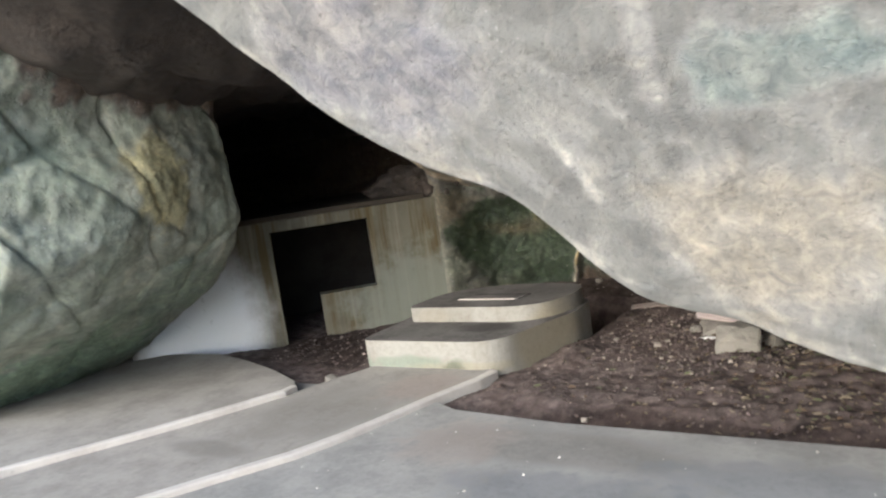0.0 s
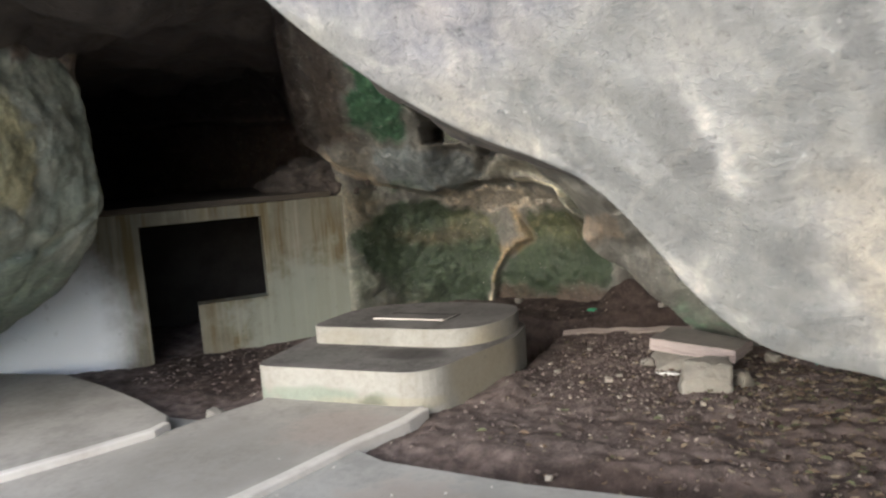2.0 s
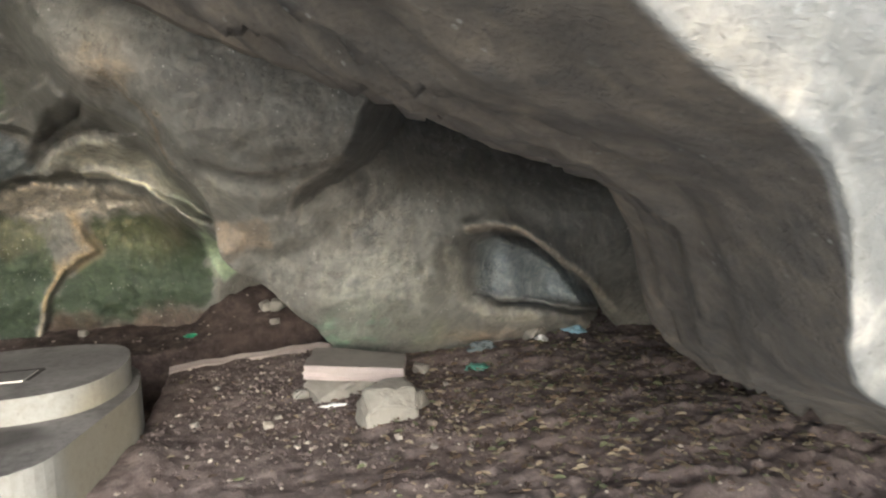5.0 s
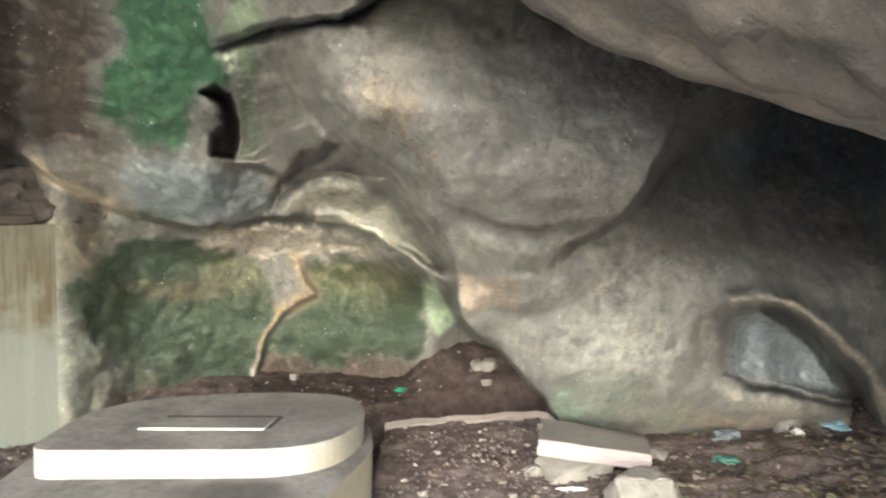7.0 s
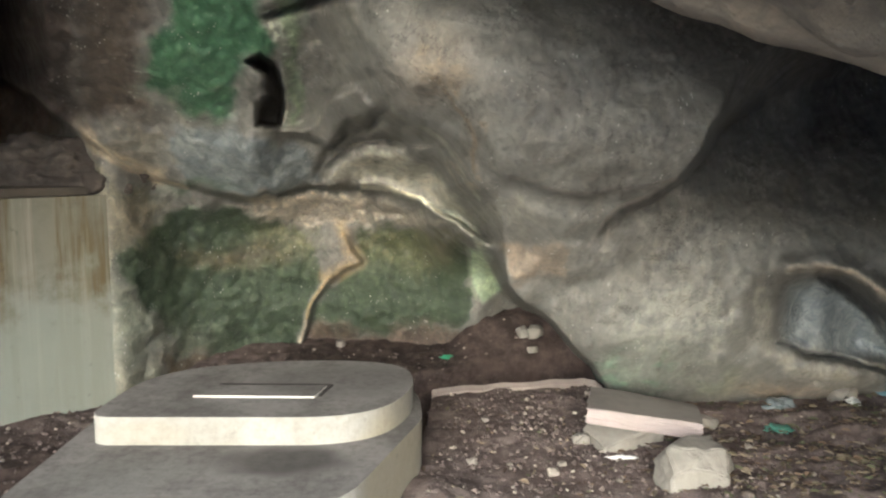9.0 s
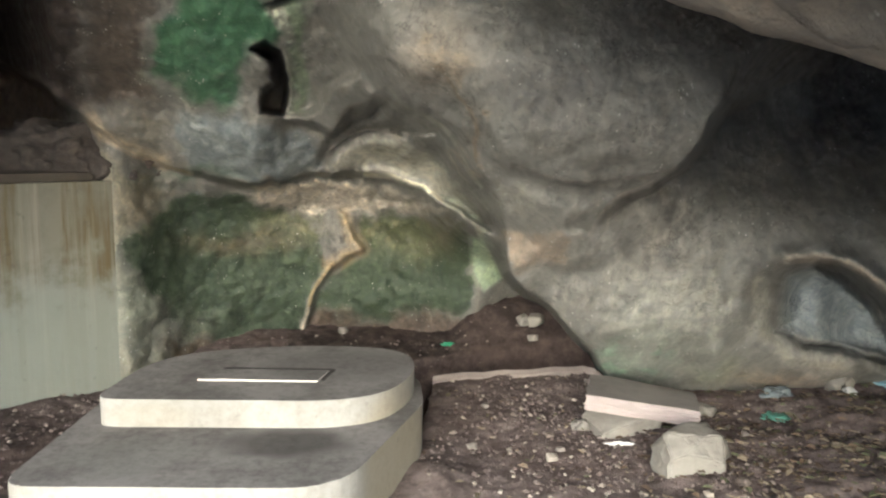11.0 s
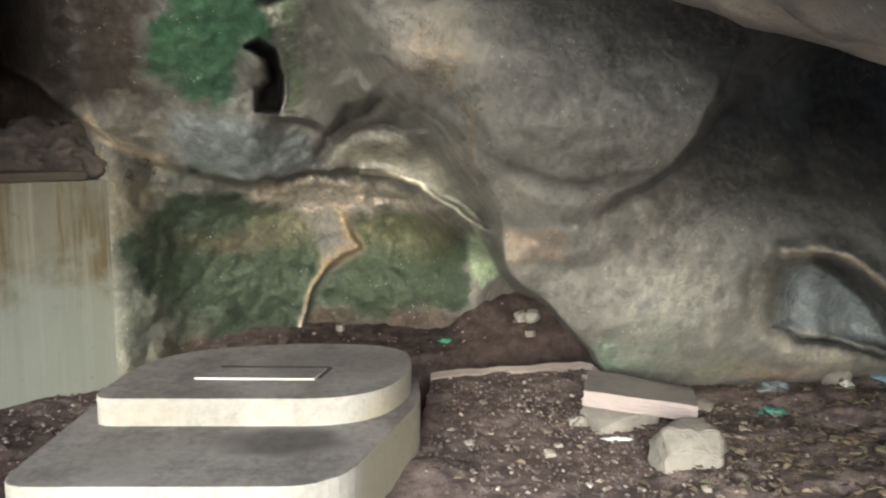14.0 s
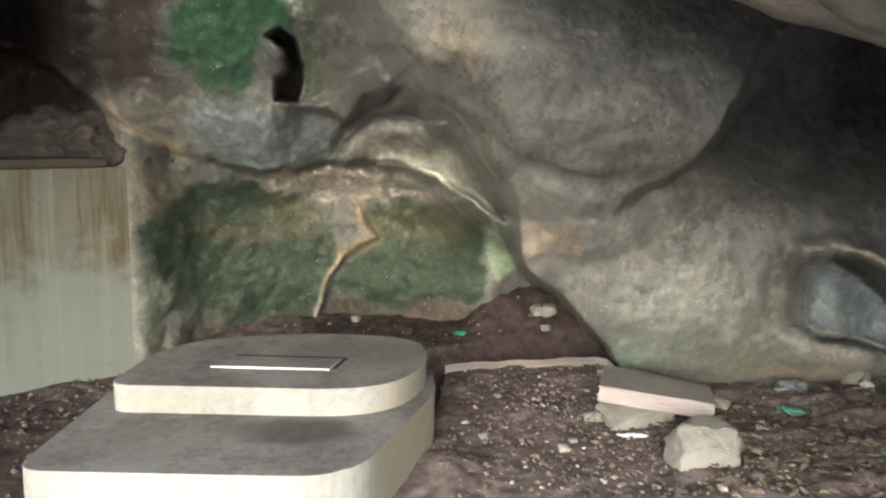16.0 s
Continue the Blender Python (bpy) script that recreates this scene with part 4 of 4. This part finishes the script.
for a, b in zip(rows, rows[1:]):
    for k in range(5):
        bm.faces.new((a[k], a[(k + 1) % 5], b[(k + 1) % 5], b[k]))
bm.faces.new(rows[0])
bm.faces.new(rows[-1][::-1])
tagged(part("trim_pit", bm, mat_pitedge), "pale cement edge of the sunken pit", "kerb", kind="structure")

# ---------------------------------------------------------------- stones, slab and litter
ground_x, ground_y = gx[0], gy[:, 0]


def soil_at(x, y):
    i = min(max(int((y - ground_y[0]) / (ground_y[1] - ground_y[0])), 0), len(ground_y) - 2)
    j = min(max(int((x - ground_x[0]) / (ground_x[1] - ground_x[0])), 0), len(ground_x) - 2)
    return float(gz[i:i + 2, j:j + 2].mean())


def hewn(bm, size, seed, rough=0.1, facets=7, bevel=0.07, fine=0):
    """A rough block: a cube cut by a few slanting planes, then roughened."""
    rnd = random.Random(seed)
    bmesh.ops.create_cube(bm, size=2)
    for _ in range(facets):
        n = Vector((rnd.uniform(-1, 1), rnd.uniform(-1, 1), rnd.uniform(-0.6, 1))).normalized()
        cutter = bmesh.ops.bisect_plane(bm, geom=bm.verts[:] + bm.edges[:] + bm.faces[:], plane_co=n * rnd.uniform(0.95, 1.2), plane_no=n, clear_outer=True)
        rim = [e for e in cutter["geom_cut"] if isinstance(e, bmesh.types.BMEdge)]
        bmesh.ops.holes_fill(bm, edges=rim)
    bmesh.ops.bevel(bm, geom=bm.edges[:], offset=bevel, segments=2, affect="EDGES")
    bmesh.ops.triangulate(bm, faces=bm.faces[:])
    bmesh.ops.subdivide_edges(bm, edges=[e for e in bm.edges if e.calc_length() > 0.35], cuts=2)
    bmesh.ops.triangulate(bm, faces=bm.faces[:])
    for _ in range(fine):
        bmesh.ops.subdivide_edges(bm, edges=[e for e in bm.edges if e.calc_length() > 0.12], cuts=1)
        bmesh.ops.triangulate(bm, faces=bm.faces[:])
    for v in bm.verts:
        d = noise.noise_vector(v.co * 2.2 + Vector((seed, 0, 0))) * rough + noise.noise_vector(v.co * 6 + Vector((0, seed, 0))) * rough * 0.4 + noise.noise_vector(v.co * 15) * rough * (0.12 if fine else 0)
        v.co = Vector(((v.co.x + d.x) * size[0] / 2, (v.co.y + d.y) * size[1] / 2, (v.co.z + d.z) * size[2] / 2))
    return bm


mat_slabtop = cement("slab_face", (0.25, 0.222, 0.2), (0.17, 0.15, 0.135))


def broken_slab():
    base = new("broken_slab")
    tagged(base, "broken pinkish cement slab propped on pale rubble", "slab")
    top = part("slab_top", hewn(bmesh.new(), (0.58, 0.42, 0.085), 5, 0.04, 1, 0.03, 2), [mat_pink, mat_slabtop], base, "pink-edged grey cement slab", False)
    for p in top.data.polygons:
        p.material_index = 1 if p.normal.z > 0.7 else 0
    top.matrix_local = pose(0.02, 0, 0.135, -2, 3, -14)
    foot = part("rubble_foot", hewn(bmesh.new(), (0.36, 0.34, 0.2), 12, 0.1, 7, 0.03, 2), mat_stone, base, "off-white lump of rubble", True)
    foot.matrix_local = pose(-0.12, -0.03, 0.0, 4, -3, 20)
    base.matrix_world = pose(1.08, 4.0, -0.02)
    return base


broken_slab()
blk = part("stone_block", hewn(bmesh.new(), (0.29, 0.22, 0.24), 21, 0.08, 8, 0.045, 3), mat_stone, smooth=True)
blk.matrix_world = pose(1.17, 3.42, 0.05, 4, 6, 12)
tagged(blk, "broken off-white stone block lying on the soil", "stone")
for x, y, sz, sd in ((1.36, 3.62, 0.16, 33), (0.75, 3.9, 0.09, 34), (2.45, 4.5, 0.17, 35), (0.7, 5.48, 0.13, 36), (0.6, 5.47, 0.1, 37), (0.66, 5.36, 0.07, 43), (1.55, 4.25, 0.1, 38), (-1.72, 2.32, 0.13, 39), (-1.25, 5.0, 0.09, 40), (-0.75, 5.66, 0.08, 41)):
    ob = part("loose_stone", hewn(bmesh.new(), (sz, sz * 0.75, sz * 0.6), sd, 0.1, 7), mat_stone, smooth=True)
    ob.matrix_world = pose(x, y, soil_at(x, y) + sz * 0.2, 5, 8, sd * 37)
    tagged(ob, "pale broken stone half sunk in the soil", "stone", "loose stones on the soil")


def grain_material(name, colours, rough=0.9):
    m = Nodes(name)
    info = m.n("ShaderNodeNewGeometry")
    ramp = m.t.nodes.new("ShaderNodeValToRGB")
    ramp.color_ramp.interpolation = "CONSTANT"
    ramp.color_ramp.elements.remove(ramp.color_ramp.elements[1])
    for k, c in enumerate(colours):
        e = ramp.color_ramp.elements[0] if k == 0 else ramp.color_ramp.elements.new(k / len(colours))
        e.color = (*c, 1)
    m.put(ramp.inputs["Fac"], info.outputs["Random Per Island"])
    c = m.mix(m.math("MULTIPLY", m.ramp(m.noise(90, 5), 0.4, 0.7), 0.5), ramp.outputs["Color"], m.mix(1.0, ramp.outputs["Color"], (0.5, 0.48, 0.45), "MULTIPLY"))
    return m.done(c, rough, m.bump(m.noise(150, 4), 0.4, 0.003))


mat_gravel = grain_material("gravel_mix", [(0.08, 0.062, 0.056), (0.15, 0.118, 0.105), (0.1, 0.077, 0.07), (0.19, 0.15, 0.135), (0.12, 0.092, 0.082), (0.34, 0.29, 0.245), (0.16, 0.128, 0.112), (0.13, 0.1, 0.09), (0.11, 0.085, 0.075)])
mat_leaves = grain_material("dead_leaves", [(0.19, 0.135, 0.09), (0.12, 0.085, 0.06), (0.25, 0.195, 0.135), (0.09, 0.064, 0.05), (0.31, 0.255, 0.18), (0.18, 0.15, 0.1), (0.15, 0.155, 0.085)])


def covered(x, y):
    """Where no litter lies: on the plinth, the walkway, the pit edge."""
    edge = np.interp(y, [1.86, 1.98, 2.5, 2.98, 3.46, 4.0], [-0.5, -0.53, -0.34, -0.12, -0.08, 0.0])
    if y < 4.15 and x < edge and x > -1.65:
        return True
    return x < -1.65 and y < 2.75


def scatter(count, seed, spot):
    rnd = random.Random(seed)
    out = []
    while len(out) < count:
        x, y = spot(rnd)
        if 1.9 < y < 5.6 and -3.2 < x < 3.8 and not covered(x, y):
            out.append((x, y, rnd.uniform(0, 6.28), rnd.random()))
    return out


def gravel():
    shape = [(1, 0, 0), (-1, 0.1, 0), (0.1, 1, 0.1), (0, -1, 0), (0.1, 0.1, 0.75), (0, 0, -0.7)]
    tri = [(0, 2, 4), (2, 1, 4), (1, 3, 4), (3, 0, 4), (2, 0, 5), (1, 2, 5), (3, 1, 5), (0, 3, 5)]
    rnd, verts, faces = random.Random(4), [], []

    def spot(r):
        if r.random() < 0.4:
            return r.gauss(0.9, 0.5), r.gauss(3.9, 0.6)
        if r.random() < 0.3:
            return r.uniform(-3.0, -1.4), r.uniform(2.7, 5.5)
        return r.uniform(-3.0, 3.6), r.uniform(1.9, 5.6)

    for x, y, turn, k in scatter(7500, 5, spot):
        r = 0.004 + 0.017 * k ** 3
        z, base = soil_at(x, y) + r * 0.35, len(verts)
        c, s2, flat = math.cos(turn), math.sin(turn), rnd.uniform(0.5, 1.0)
        for px, py, pz in shape:
            px, py, pz = (q * r * rnd.uniform(0.75, 1.25) for q in (px, py * flat, pz * 0.8))
            verts.append((x + c * px - s2 * py, y + s2 * px + c * py, z + pz))
        faces += [tuple(base + i for i in f) for f in tri]
    me = bpy.data.meshes.new("gravel")
    me.from_pydata(verts, [], faces)
    return tagged(link_mesh("gravel", me, mat_gravel, None, False), "small brown and pale gravel strewn over soil", "gravel", kind="stuff")


def litter():
    rnd, verts, faces = random.Random(9), [], []

    def spot(r):
        if r.random() < 0.9:
            return r.gauss(2.3, 0.7), r.gauss(3.4, 0.75)
        return r.uniform(-0.1, 3.6), r.uniform(1.9, 4.8)

    for x, y, turn, k in scatter(3600, 6, spot):
        r = 0.012 + 0.026 * k * k
        z, base = soil_at(x, y) + 0.004 + 0.012 * rnd.random(), len(verts)
        c, s2, bend, tip = math.cos(turn), math.sin(turn), rnd.uniform(-0.3, 0.6), rnd.uniform(-0.5, 0.5)
        for px, py, pz in ((-1, 0, 0.0), (-0.3, 0.42, bend), (0.5, 0.34, bend), (1, 0, 0.1), (0.5, -0.34, bend + tip * 0.4), (-0.3, -0.42, bend + tip * 0.4), (0, 0, 0)):
            verts.append((x + r * (c * px - s2 * py), y + r * (s2 * px + c * py), z + r * (pz * 0.8 + tip * py)))
        faces += [tuple(base + i for i in f) for f in ((0, 6, 1), (1, 6, 2), (2, 6, 3), (3, 6, 4), (4, 6, 5), (5, 6, 0))]
    me = bpy.data.meshes.new("leaf_litter")
    me.from_pydata(verts, [], faces)
    return tagged(link_mesh("leaf_litter", me, mat_leaves, None, False), "dry brown and yellow leaves littering the soil", "leaf litter", kind="stuff")


gravel()
litter()


def pebbles():
    """Stones large enough to count, a few shapes shared among them."""
    mats = [cement("pebble_pale", (0.36, 0.32, 0.27), (0.26, 0.22, 0.18)), cement("pebble_brown", (0.2, 0.16, 0.13), (0.13, 0.105, 0.09)), cement("pebble_grey", (0.25, 0.22, 0.19), (0.17, 0.145, 0.125))]
    shapes = []
    for k in range(6):
        ob = part("pebble", hewn(bmesh.new(), (1, 0.8, 0.6), 60 + k, 0.1, 6), mats[k % 3], smooth=True)
        shapes.append(tagged(ob, "pale weathered pebble on the soil" if k % 3 != 1 else "brown weathered pebble on the soil", "pebble", "pebbles strewn over the soil"))
    rnd = random.Random(12)

    def spot(r):
        if r.random() < 0.4:
            return r.gauss(0.95, 0.4), r.gauss(3.8, 0.5)
        return r.uniform(-2.8, 3.4), r.uniform(1.95, 5.4)

    for i, (x, y, turn, k) in enumerate(scatter(230, 15, spot)):
        r = 0.013 + 0.04 * k ** 5
        place = pose(x, y, soil_at(x, y) + r * 0.15, rnd.uniform(-20, 20), rnd.uniform(-20, 20), math.degrees(turn))
        ob = shapes[i] if i < len(shapes) else copy_thing(shapes[rnd.randrange(6)], place)
        ob.matrix_world = place @ Matrix.Diagonal((r, r, r, 1))


pebbles()


def plain(name, colour, rough=0.4, clear=0.0):
    m = Nodes(name)
    c = m.mix(m.math("MULTIPLY", m.ramp(m.noise(40, 5), 0.5, 0.7), 0.4), colour, tuple(v * 0.6 for v in colour))
    mat = m.done(c, rough, m.bump(m.noise(30, 4), 0.3, 0.01), 0.5)
    m.bsdf.inputs["Transmission Weight"].default_value = clear
    return mat


def crumpled(name, x, y, size, mat, seed, label, category):
    bm = bmesh.new()
    bmesh.ops.create_icosphere(bm, subdivisions=4, radius=1)
    for v in bm.verts:
        p = v.co.copy()
        d = 1 + 0.5 * noise.fractal(p * 1.5 + Vector((seed, 0, 0)), 0.8, 2.2, 4) - 0.35 * abs(noise.noise(p * 3.5 + Vector((seed, seed, 0))))
        v.co = Vector((p.x * size[0] * d, p.y * size[1] * d, max(p.z, -0.4) * size[2] * d))
    ob = part(name, bm, mat, smooth=True)
    ob.location = (x, y, soil_at(x, y) + size[2] * 0.3)
    return tagged(ob, label, category)


crumpled("plastic_bag", 1.9, 4.12, (0.07, 0.05, 0.028), plain("green_plastic", (0.08, 0.22, 0.165)), 2.0, "crumpled bright green plastic bag on the litter", "bag")
crumpled("plastic_bag", 2.02, 4.4, (0.1, 0.07, 0.05), plain("clear_plastic", (0.3, 0.34, 0.35), 0.25, 0.5), 5.0, "crumpled clear plastic bag on the litter", "bag")
crumpled("plastic_bag", 2.75, 4.5, (0.09, 0.06, 0.04), plain("blue_plastic", (0.25, 0.4, 0.48), 0.3), 7.0, "crumpled pale blue plastic bag by the arch", "bag")
crumpled("plastic_scrap", 0.05, 5.35, (0.05, 0.03, 0.015), plain("green_scrap", (0.04, 0.25, 0.13)), 8.0, "small green plastic scrap in the pit", "scrap")
crumpled("paper_scrap", 2.46, 4.42, (0.05, 0.04, 0.03), plain("white_paper", (0.75, 0.74, 0.7), 0.8), 11.0, "crumpled white paper scrap beside a stone", "scrap")
crumpled("paper_scrap", 0.92, 3.68, (0.07, 0.015, 0.012), plain("white_strip", (0.7, 0.7, 0.68), 0.7), 13.0, "thin white plastic strip beside the slab", "scrap")

# crumbs on the concrete
rnd = random.Random(77)
crumb = part("concrete_crumb", hewn(bmesh.new(), (1, 0.8, 0.5), 90, 0.1, 6), mat_kerb, smooth=True)
tagged(crumb, "small white crumb of cement on the floor", "crumb", "crumbs on the concrete floor")
for i in range(46):
    x, y, r = rnd.uniform(-0.9, 2.4), rnd.uniform(0.1, 1.8), 0.006 + 0.012 * rnd.random() ** 3
    ob = crumb if i == 0 else copy_thing(crumb, Matrix())
    low = x < np.interp(y, [0.3, 0.98, 1.55, 1.98], [-1.25, -0.82, -0.62, -0.5])
    ob.matrix_world = pose(x, y, (0.035 if low else 0.0) + r * 0.2, 0, 0, rnd.uniform(0, 360)) @ Matrix.Diagonal((r, r, r, 1))
